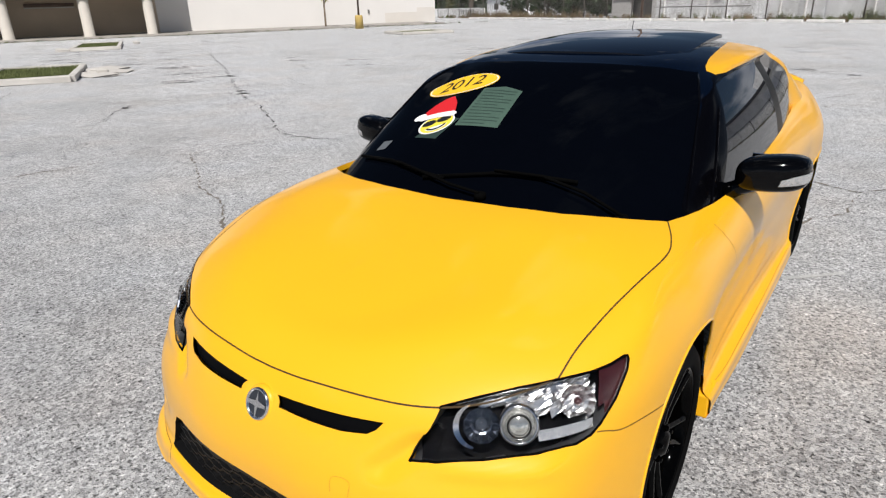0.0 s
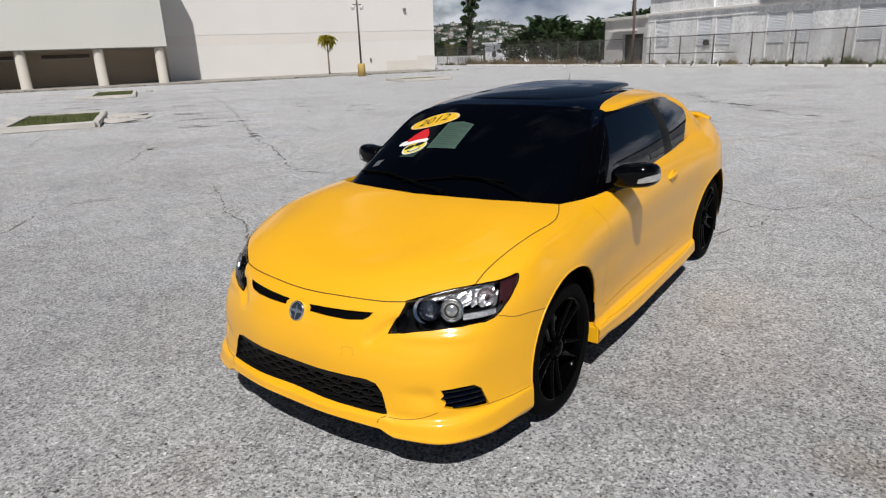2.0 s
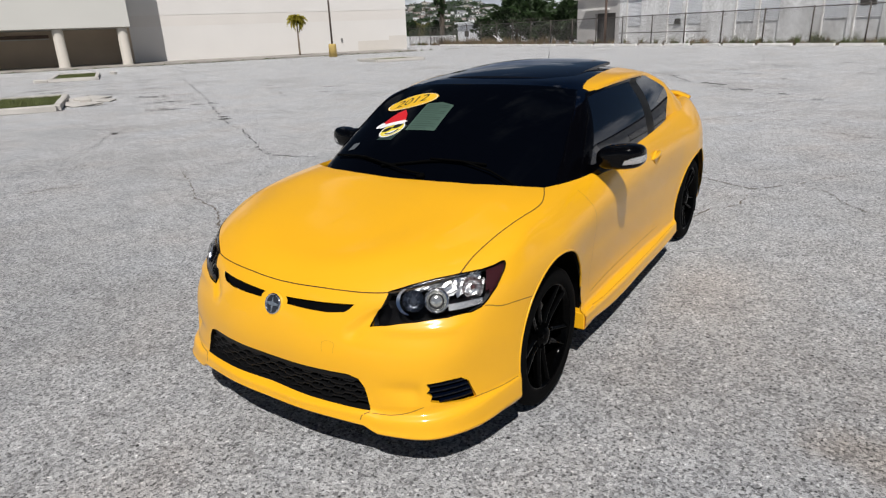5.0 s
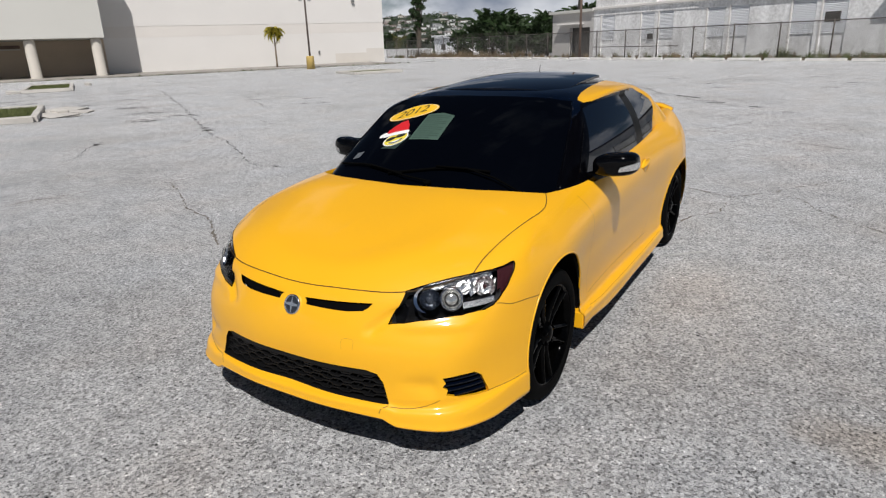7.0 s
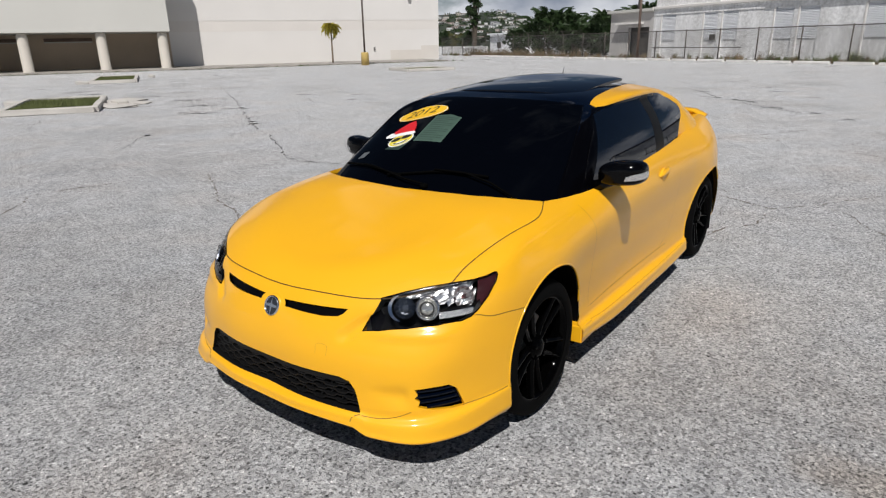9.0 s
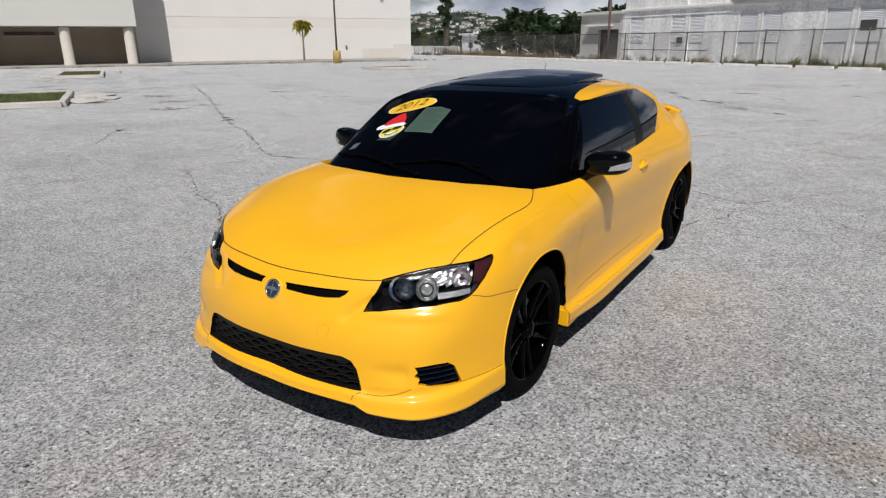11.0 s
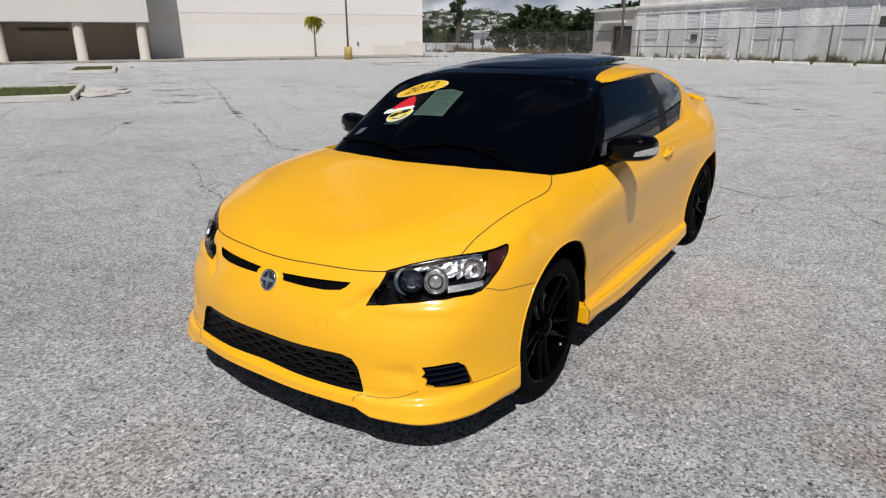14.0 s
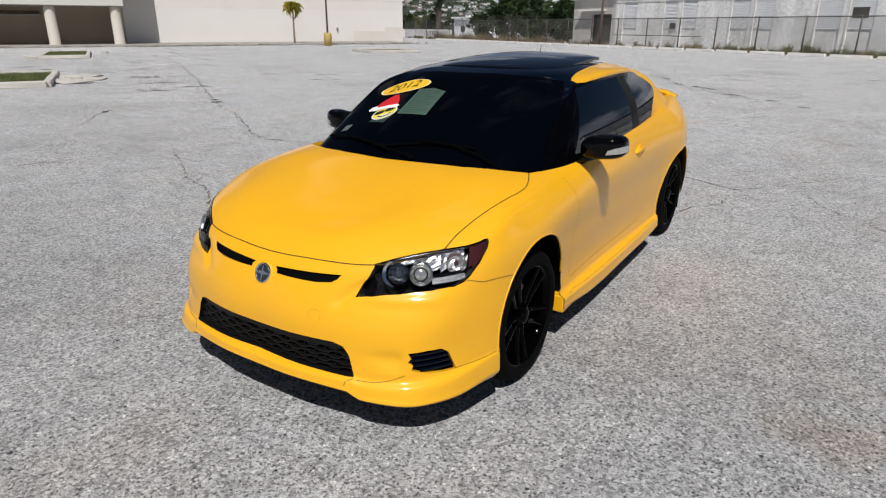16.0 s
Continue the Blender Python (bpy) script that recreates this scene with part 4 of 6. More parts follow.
def hood_z(x, y):
    z = float(hermite([-0.85, -0.7, -0.5, -0.3, -0.1, 0.1, 0.3, 0.8], [0.68, 0.765, 0.838, 0.895, 0.945, 0.980, 0.985, 0.965], [min(0.8, y)])[0])
    dome = ease(y, -0.79, -0.40) * (1 - ease(y, 0.0, 0.3)) * (1 - ease(abs(x), 0.45, 0.78))
    return z + 0.006 - 0.056 * (1 - 0.2 * ease(y, 0.0, 0.25)) * (abs(x) / 0.75) ** 5.5 + 0.008 * dome


def inner(t):
    out = []
    for (x, y, z), c in zip(EDGE, SPINE):
        px, py = x * (1 - t), y + (c - y) * t
        zz = hood_z(px, py) if py < 0.4 else z - 0.02
        out.append((px, py, zz))
    return out


# crisp ledge on top of the skirt and lip
BROW = [tuple(a[i] + 0.22 * (b[i] - a[i]) for i in range(3)) for a, b in zip(LIP2, LIP3)]
LEDGE = [(0.8 * a[0] + 0.2 * b[0], 0.8 * a[1] + 0.2 * b[1], b[2] + 0.38 * (a[2] - b[2])) for a, b in zip(LOW, LIP3)]
BODY = skin([LIP, LIP2, BROW, LIP3, LEDGE, LOW, MIDR, SHOULDER, EDGE, inner(0.22), inner(0.55), inner(1.0)], 300, 12, 7)

# greenhouse: base, glass middle, roof edge, roof, crown
G_BASE = [(0, -0.03, 0.935), (0.40, 0.03, 0.925), (0.69, 0.20, 0.90), (0.768, 0.42, 0.905), (0.798, 0.8, 0.93), (0.803, 1.4, 0.955), (0.776, 2.15, 1.0), (0.752, 2.7, 1.045), (0.64, 3.02, 1.04), (0, 3.12, 1.04)]
G_MID = [(0, 0.43, 1.172), (0.42, 0.50, 1.160), (0.675, 0.62, 1.135), (0.735, 0.80, 1.135), (0.745, 1.0, 1.15), (0.745, 1.5, 1.17), (0.72, 2.12, 1.17), (0.675, 2.62, 1.165), (0.56, 2.88, 1.14), (0, 2.95, 1.16)]
G_TOP = [(0, 0.89, 1.355), (0.36, 0.92, 1.345), (0.555, 0.99, 1.325), (0.608, 1.12, 1.343), (0.626, 1.30, 1.356), (0.633, 1.6, 1.365), (0.612, 2.02, 1.347), (0.552, 2.4, 1.303), (0.4, 2.6, 1.275), (0, 2.68, 1.28)]
G_SPINE = [1.15, 1.16, 1.18, 1.22, 1.35, 1.6, 1.9, 2.1, 2.15, 2.2]


def roof_z(x, y):
    z = float(hermite([0.8, 1.15, 1.6, 2.0, 2.3, 2.7], [1.34, 1.397, 1.415, 1.40, 1.365, 1.29], [y])[0])
    return z - 0.044 * (abs(x) / 0.6) ** 2.4


def roof_row(t):
    out = []
    for (x, y, z), c in zip(G_TOP, G_SPINE):
        px, py = x * (1 - t), y + (c - y) * t
        out.append((px, py, roof_z(px, py)))
    return out


CABIN = skin([G_BASE, G_MID, G_TOP, roof_row(0.15), roof_row(0.5), roof_row(1.0)], 200, 10, 1)


# the side glass is one plain curved sheet
for row in CABIN:
    for q_ in row:
        x, y, z = q_
        w = ease(y, 0.55, 0.9) * (1 - ease(y, 2.2, 2.5)) * (1 - ease(z, 1.30, 1.365)) * ease(x, 0.5, 0.58)
        u = z - 0.97
        q_[0] = x + w * (0.812 - 0.146 * u - 1.003 * u * u - 0.055 * (y - 1.35) ** 2 - x)

car = thing("car", Matrix(), "bright yellow two-door coupe with black roof, tinted windows and black wheels", "car")



def carve(bm, poly, a, b, ok):
    """Cuts an outline, given in the plane of a and b, through the skin; returns the faces inside it."""
    a, b = Vector(a), Vector(b)
    lo = [min(p[i] for p in poly) for i in (0, 1)]
    hi = [max(p[i] for p in poly) for i in (0, 1)]

    def near(f):
        c = f.calc_center_median()
        return ok(c) and lo[0] - 0.06 < a.dot(c) < hi[0] + 0.06 and lo[1] - 0.06 < b.dot(c) < hi[1] + 0.06

    for p, q in zip(poly, poly[1:] + poly[:1]):
        du, dv = q[0] - p[0], q[1] - p[1]
        n = a * -dv + b * du
        c0 = a * (p[0] / a.length_squared) + b * (p[1] / b.length_squared)
        fs = [f for f in bm.faces if near(f)]
        es = {e for f in fs for e in f.edges}
        vs = {v for f in fs for v in f.verts}
        bmesh.ops.bisect_plane(bm, geom=list(vs) + list(es) + fs, dist=1e-5, plane_co=c0, plane_no=n.normalized())

    def inside(c):
        x, y, hit = a.dot(c), b.dot(c), False
        for (x0, y0), (x1, y1) in zip(poly, poly[1:] + poly[:1]):
            if (y0 > y) != (y1 > y) and x < (x1 - x0) * (y - y0) / (y1 - y0) + x0:
                hit = not hit
        return hit

    return [f for f in bm.faces if near(f) and inside(f.calc_center_median())]


def take(bm, faces):
    """Moves faces into a bmesh of their own."""
    nb, made = bmesh.new(), {}
    for f in faces:
        vs = []
        for v in f.verts:
            if v not in made:
                made[v] = nb.verts.new(v.co)
            vs.append(made[v])
        nb.faces.new(vs)
    bmesh.ops.delete(bm, geom=faces, context="FACES")
    nb.normal_update()
    bm.normal_update()
    return nb


def rim(bm, depth, gap=0.0, ok=None):
    """Draws the open edges in by gap and folds them inwards by depth."""
    bm.normal_update()
    es = [e for e in bm.edges if e.is_boundary and (ok is None or ok((e.verts[0].co + e.verts[1].co) / 2))]
    vs = {v for e in es for v in e.verts}
    pull = {v: Vector() for v in vs}
    for e in es:
        f = e.link_faces[0]
        d = f.normal.cross(e.verts[1].co - e.verts[0].co)
        if d.dot(f.calc_center_median() - e.verts[0].co) < 0:
            d.negate()
        for v in e.verts:
            pull[v] += d
    shift = {v: (pull[v].normalized() * gap if pull[v].length > 1e-9 else Vector(), v.normal.copy()) for v in vs}
    for v, (d, n) in shift.items():
        v.co += d
    for e in es:
        e.smooth = False
    made = bmesh.ops.extrude_edge_only(bm, edges=es)["geom"]
    normals = {tuple(round(c, 5) for c in v.co): n for v, (d, n) in shift.items()}
    for v in made:
        if isinstance(v, bmesh.types.BMVert):
            v.co -= normals.get(tuple(round(c, 5) for c in v.co), Vector()) * depth
    return bm


X, Y, Z = (1, 0, 0), (0, 1, 0), (0, 0, 1)


def flipped(poly):
    return [(-u, v) for u, v in poly][::-1]


def both(half):
    """A symmetric outline from its half with x >= 0, first and last points on the axis or not."""
    return half + [(-u, v) for u, v in half[::-1] if abs(u) > 1e-6]


def clean_skin(bm):
    """The uncut skin, to read smooth normals from."""
    bm.normal_update()
    bm.faces.ensure_lookup_table()
    return BVHTree.FromBMesh(bm), [([v.co.copy() for v in f.verts], [v.normal.copy() for v in f.verts]) for f in bm.faces]


def skin_part(name, bm, material, parent, label, source):
    """A part whose outer faces shade like the uncut skin."""
    ob = part(name, bm, material, parent, label, True)
    me, (tree_, faces_) = ob.data, source
    at_vertex = []
    for v in me.vertices:
        hit, _, i, dist = tree_.find_nearest(v.co)
        cs, ns = faces_[i]
        at_vertex.append(sum((n * w for n, w in zip(ns, poly_3d_calc(cs, hit))), Vector()).normalized())
    out = []
    for f in me.polygons:
        mean = sum((at_vertex[i] for i in f.vertices), Vector()).normalized()
        d = f.normal.dot(mean)
        for i in f.vertices:
            out.append(at_vertex[i] if d > 0.6 else -at_vertex[i] if d < -0.6 else f.normal)
    me.normals_split_custom_set(out)
    return ob


# a shallow scoop runs from the end of the upper grille down to the lamp's inner tip
for row in BODY:
    for q_ in row:
        x, y, z = q_
        if y < -0.6 and 0.50 < z < 0.75:
            a_, b_ = np.array((0.395, 0.588)), np.array((0.47, 0.655))
            t_ = float(np.clip(((x - a_[0]) * (b_[0] - a_[0]) + (z - a_[1]) * (b_[1] - a_[1])) / ((b_ - a_) ** 2).sum(), 0, 1))
            d_ = math.hypot(x - a_[0] - t_ * (b_[0] - a_[0]), z - a_[1] - t_ * (b_[1] - a_[1]))
            q_[1] += 0.018 * math.exp(-((d_ / 0.020) ** 2))
        if y < -0.5 and 0.30 < z < 0.46 and 0.5 < x < 0.74:
            q_[1] += 0.016 * min(1, (x - 0.5) / 0.13) * (1 - ease(x, 0.635, 0.675)) * math.exp(-(((z - 0.375 - 0.02 * (0.68 - x) / 0.18) / (0.012 + 0.16 * max(0, x - 0.5))) ** 2))

        # the outer thirds of the front lip hang lower than the middle
        if y < -0.2 and z < 0.325:
            q_[2] -= 0.025 * ease(x, 0.475, 0.525) * (1 - ease(y, -0.60, -0.38)) * min(1, (0.325 - z) / 0.06)

        # rounded ledge below the lamp
        if y < -0.3 and 0.57 < z < 0.66 and x > 0.4:
            k_ = 0.010 * ease(x, 0.44, 0.58) * (1 - ease(x, 0.72, 0.79)) * math.exp(-(((z - 0.612) / 0.019) ** 2))
            q_[0] += 0.6 * k_
            q_[1] -= 0.8 * k_

shell = grid_mesh(BODY)
whole = BVHTree.FromBMesh(shell)
body_src = clean_skin(shell)

# wheel openings; the rear one draws forward to the end of the skirt
REAR_ARCH = [(2.20, 0.27), (2.214, 0.37), (2.245, 0.46), (2.30, 0.55), (2.37, 0.62), (2.46, 0.675), (2.57, 0.71), (2.66, 0.722)] + [(2.73 + 0.378 * math.sin(math.pi * k / 24), 0.33 + 0.394 * math.cos(math.pi * k / 24)) for k in range(13)]
for cy in (0.0, 2.70):
    rad = 0.378 if cy else 0.374
    ring = REAR_ARCH + [(3.108, 0.1), (2.20, 0.1)] if cy else [(cy + 0.03 + rad * math.cos(math.pi * k / 24), 0.33 + 0.394 * math.sin(math.pi * k / 24)) for k in range(25)] + [(cy + 0.03 - rad, 0.1)] + ([(cy + 0.03 + rad, 0.1)] if cy else [(0.366, 0.1), (0.366, 0.296)])
    for s_ in (1, -1):
        bmesh.ops.delete(shell, geom=carve(shell, ring, Y, Z, lambda c: c.x * s_ > 0.45 and c.z < 0.75), context="FACES")

# lamps, grilles and vents in the nose
LAMP = [(-0.303, 0.615), (-0.22, 0.624), (-0.07, 0.636), (0.098, 0.647), (0.235, 0.655), (0.292, 0.665), (0.332, 0.682), (0.400, 0.722), (0.462, 0.772), (0.474, 0.792), (0.472, 0.800),
        (0.458, 0.801), (0.40, 0.793), (0.33, 0.788), (0.20, 0.784), (0.07, 0.775), (-0.06, 0.758), (-0.185, 0.735)]
VENT = [(-0.048, 0.413), (0.06, 0.416), (0.147, 0.414), (0.19, 0.392), (0.239, 0.31), (0.158, 0.312), (0.055, 0.322), (-0.032, 0.34), (-0.02, 0.36), (-0.05, 0.375), (-0.03, 0.39)]
UPPER = [(0.060, 0.675), (0.20, 0.681), (0.30, 0.685), (0.380, 0.688), (0.366, 0.670), (0.346, 0.658), (0.28, 0.651), (0.18, 0.650), (0.076, 0.651), (0.074, 0.664)]
LOWER = both([(0, 0.432), (0.25, 0.435), (0.39, 0.433), (0.435, 0.42), (0.46, 0.386), (0.486, 0.298), (0.40, 0.300), (0.26, 0.304), (0, 0.31)])
lenses, vents, uppers = [], [], []
for s_ in (1, -1):
    D = (s_, 1, 0)
    lenses.append((s_, take(shell, carve(shell, LAMP, D, Z, lambda c: c.x * s_ > 0.3 and c.y < -0.2 and c.z > 0.55))))
    vents.append((s_, take(shell, carve(shell, VENT, D, Z, lambda c: c.x * s_ > 0.5 and c.y < -0.4 and c.z < 0.5))))
    uppers.append((s_, take(shell, carve(shell, UPPER if s_ > 0 else flipped(UPPER), X, Z, lambda c: c.y < -0.6 and 0.6 < c.z < 0.72))))
lower = take(shell, carve(shell, LOWER, X, Z, lambda c: c.y < -0.6 and 0.27 < c.z < 0.47))

# bonnet and doors
BONNET = both([(0, -0.767), (0.10, -0.764), (0.18, -0.757), (0.26, -0.747), (0.34, -0.732), (0.42, -0.711), (0.492, -0.683), (0.585, -0.628), (0.648, -0.568), (0.703, -0.498), (0.709, -0.42), (0.720, -0.34),
               (0.734, -0.25), (0.749, -0.16), (0.762, -0.06), (0.770, 0.02), (0.769, 0.085), (0.752, 0.15), (0.714, 0.235), (0.66, 0.184), (0.60, 0.136), (0.54, 0.100), (0.44, 0.062), (0.26, 0.030), (0, 0.018)])
bonnet = take(shell, carve(shell, BONNET, X, Y, lambda c: c.z > 0.66 and c.y < 0.45))
DOOR = [(0.41, 0.96), (0.43, 0.90), (0.47, 0.80), (0.51, 0.64), (0.52, 0.45), (0.54, 0.34), (1.70, 0.345), (1.82, 0.40), (1.87, 0.48), (1.90, 0.65), (1.88, 0.85), (1.84, 1.05), (0.41, 1.05)]
doors = [(s_, take(shell, carve(shell, DOOR, Y, Z, lambda c: c.x * s_ > 0.80))) for s_ in (1, -1)]

HOLE = both([(0, 0.012), (0.26, 0.024), (0.44, 0.056), (0.54, 0.094), (0.60, 0.130), (0.66, 0.178), (0.714, 0.235), (0.742, 0.33), (0.762, 0.42), (0.781, 0.53), (0.794, 0.64), (0.800, 0.8), (0.80, 1.4), (0.774, 2.15), (0.732, 2.6), (0.6, 2.9), (0.4, 3.02), (0, 3.07)])
bmesh.ops.delete(shell, geom=carve(shell, HOLE, X, Y, lambda c: c.z > 0.86), context="FACES")
rim(shell, 0.022, 0.0, lambda c: not (c.y < -0.6 and 0.62 < c.z < 0.71 and abs(c.x) < 0.43) and not (abs(c.x) > 0.6 and c.z < 0.76 and min(math.hypot(c.y - 0.03, c.z - 0.33), math.hypot(c.y - 2.73, c.z - 0.33)) < 0.43) and not (c.y < -0.6 and 0.28 < c.z < 0.45 and abs(c.x) < 0.5) and not (c.z < 0.34 and abs(c.x) > 0.6 and 0.3 < c.y < 0.5) and not (abs(c.x) > 0.79 and 0.42 < c.y < 1.95 and c.z > 0.32) and not (c.y < -0.2 and c.z > 0.63 and abs(c.x) > 0.43))
skin_part("body", shell, YELLOW, car, "glossy bright yellow bodywork", body_src)
skin_part("bonnet", rim(bonnet, 0.015), YELLOW, car, "smooth yellow bonnet", body_src)
for s_, d in doors:
    skin_part("door", d, YELLOW, car, "yellow door", body_src)

# cabin: glass, black pillars and roof, yellow rails
top = grid_mesh(CABIN)
cabin_skin = BVHTree.FromBMesh(top)
cabin_src = clean_skin(top)
sheet_ = bmesh.new()
for s_ in (1, -1):
    vs = [[sheet_.verts.new((s_ * (0.806 - 0.146 * (z - 0.97) - 1.003 * (z - 0.97) ** 2 - 0.028 * (y - 1.35) ** 2), y, z)) for y in np.linspace(0.3, 2.5, 40)] for z in np.linspace(0.86, 1.42, 16)]
    for a, b in zip(vs, vs[1:]):
        for i in range(39):
            sheet_.faces.new((a[i], a[i + 1], b[i + 1], b[i])[::s_])
sheet_src = clean_skin(sheet_)
SIDE = [(0.33, 0.88), (0.369, 0.965), (0.443, 1.021), (0.55, 1.095), (0.675, 1.177), (0.785, 1.251), (0.961, 1.313), (1.02, 1.318), (1.11, 1.317), (1.34, 1.329), (1.625, 1.336), (1.98, 1.328), (2.14, 1.314), (2.28, 1.268), (2.37, 1.222), (2.395, 1.195), (2.392, 1.172), (2.365, 1.14), (2.17, 1.02), (2.15, 1.0), (2.1, 0.88)]
PILLAR = [(1.66, 1.36), (1.825, 1.36), (1.82, 1.2), (1.795, 1.10), (1.77, 1.0), (1.755, 0.93), (1.575, 0.93), (1.59, 1.0), (1.625, 1.10), (1.655, 1.2)]
PANE_F = [(0.92, 1.292), (1.05, 1.304), (1.34, 1.314), (1.657, 1.319), (1.655, 1.2), (1.625, 1.10), (1.59, 1.0), (1.575, 0.93), (0.62, 0.93)]
SCREEN = both([(0, 0.90), (0.3, 0.925), (0.46, 0.965), (0.567, 0.985), (0.632, 0.785), (0.66, 0.675), (0.69, 0.55), (0.716, 0.443), (0.735, 0.36), (0.72, 0.25), (0.66, 0.10), (0.5, -0.03), (0, -0.1)])
ROOF = both([(0, 0.70), (0.80, 0.70), (0.80, 0.985), (0.590, 1.012), (0.574, 1.06), (0.556, 1.17), (0.537, 1.4), (0.505, 1.65), (0.468, 1.9), (0.45, 2.05), (0, 2.1)])
BACK = both([(0, 2.30), (0.42, 2.28), (0.47, 2.45), (0.56, 2.85), (0.5, 2.97), (0, 3.07)])
for s_ in (1, -1):
    ok = lambda c: c.x * s_ > 0.3
    carve(top, PILLAR, Y, Z, ok)
    side = take(top, carve(top, SIDE, Y, Z, ok))
    glass = take(side, carve(side, PANE_F, Y, Z, ok))
    post = take(side, carve(side, PILLAR, Y, Z, ok))
    quarter = take(side, [f for f in side.faces if f.calc_center_median().y > 1.72])
    skin_part("side_window", rim(glass, 0.004, 0.001), GLASS, car, "dark tinted front side window", sheet_src)
    skin_part("side_window", rim(quarter, 0.004, 0.001), GLASS, car, "dark tinted rear side window", sheet_src)
    skin_part("door_pillar", rim(post, 0.003), SATIN, car, "black pillar between the side windows", cabin_src)
    skin_part("front_pillar", side, PILLAR_BLACK, car, "gloss black windscreen pillar", cabin_src)
screen = take(top, carve(top, SCREEN, X, Y, lambda c: c.z > 0.9 and c.y < 1.1))
back = take(top, carve(top, BACK, X, Y, lambda c: c.z > 1.0 and c.y > 2.2))
roof = take(top, carve(top, ROOF, X, Y, lambda c: c.z > 1.05 and c.y < 2.2))
front = take(top, [f for f in top.faces if f.calc_center_median().y < (1.06 if abs(f.calc_center_median().x) < 0.55 else 1.0)])
skin_part("windscreen", rim(screen, 0.004, 0.001), SCREEN_GLASS, car, "dark tinted windscreen", cabin_src)
skin_part("rear_window", rim(back, 0.004, 0.001), GLASS, car, "dark tinted rear window", cabin_src)
skin_part("roof", rim(roof, 0.01), BLACK, car, "gloss black glass roof", cabin_src)
for s_ in (1, -1):
    half_ = take(front, [f for f in front.faces if f.calc_center_median().x * s_ > 0])
    while half_.faces:
        half_.faces.ensure_lookup_table()
        island_, todo = set(), [half_.faces[0]]
        while todo:
            f = todo.pop()
            if f not in island_:
                island_.add(f)
                todo += [g for e in f.edges for g in e.link_faces]
        skin_part("windscreen_surround", take(half_, list(island_)), BLACK, car, "gloss black windscreen surround", cabin_src)
skin_part("roof_rail", rim(top, 0.012), YELLOW, car, "yellow roof rail and rear pillars", cabin_src)


# ---- wheels ----
def wheel(x, y, side):
    hub = new("wheel")
    hub.parent = car
    hub.matrix_local = pose(x, y, 0.325, 0, 0, 0 if side > 0 else 180)
    part("tyre", lathe([(0.243, -0.205), (0.262, -0.215), (0.30, -0.212), (0.318, -0.20), (0.325, -0.17), (0.325, -0.045), (0.319, -0.018), (0.30, -0.002), (0.266, 0.004), (0.246, -0.004), (0.243, -0.02)], 72, "x"), RUBBER, hub, "low profile black tyre", True)
    part("rim", lathe([(0.244, -0.2), (0.235, -0.19), (0.228, -0.05), (0.238, -0.012), (0.247, -0.006), (0.249, -0.012)], 72, "x"), WHEEL, hub, "gloss black rim", True)
    part("brake_disc", lathe([(0.0, -0.11), (0.15, -0.11), (0.15, -0.09), (0.0, -0.09)], 40, "x"), STEEL, hub)
    for k in range(5):
        for d in (-1, 1):
            a = 2 * math.pi * k / 5 - 0.40
            bm = bmesh.new()
            secs = []
            for r, off, w, dep in ((0.04, 0.017, 0.016, -0.036), (0.10, 0.026, 0.0145, -0.034), (0.18, 0.036, 0.0135, -0.022), (0.238, 0.046, 0.016, -0.012)):
                secs.append([bm.verts.new((xx, r * math.cos(a) - (off * d + ww) * math.sin(a), r * math.sin(a) + (off * d + ww) * math.cos(a))) for xx, ww in ((dep, 0.0), (dep - 0.010, w), (dep - 0.035, w), (dep - 0.035, -w), (dep - 0.010, -w))])
            for s0, s1 in zip(secs, secs[1:]):
                for i in range(5):
                    bm.faces.new((s0[i], s0[(i + 1) % 5], s1[(i + 1) % 5], s1[i]))
            bm.faces.new(secs[0]), bm.faces.new(secs[-1])
            bmesh.ops.recalc_face_normals(bm, faces=bm.faces)
            bmesh.ops.bevel(bm, geom=list(bm.edges), offset=0.003, segments=1, affect="EDGES")
            part("spoke", bm, WHEEL, hub)
    for k in range(5):
        a = 2 * math.pi * (k + 0.5) / 5 - 0.40
        nut = part("lug_nut", lathe([(0.0, 0.012), (0.006, 0.011), (0.009, 0.004), (0.010, -0.02), (0.0, -0.02)], 8, "x"), WHEEL, hub, "black lug nut")
        nut.location = (-0.028, 0.052 * math.cos(a), 0.052 * math.sin(a))
    part("hub_cap", lathe([(0.0, -0.012), (0.03, -0.014), (0.042, -0.025), (0.056, -0.032), (0.066, -0.06), (0.0, -0.08)], 30, "x"), WHEEL, hub, "", True)


for x, y in ((0.865, 0), (0.865, 2.7), (-0.865, 0), (-0.865, 2.7)):
    wheel(x, y, 1 if x > 0 else -1)


CAVE = mat("dark_housing", (0.002, 0.002, 0.0025), 0.5, 0, 0.2, 5, 60, spec=0.05)
WIPER = mat("wiper_black", (0.001, 0.001, 0.001), 0.9, 0, 0.1, 5, 60, spec=0.05)
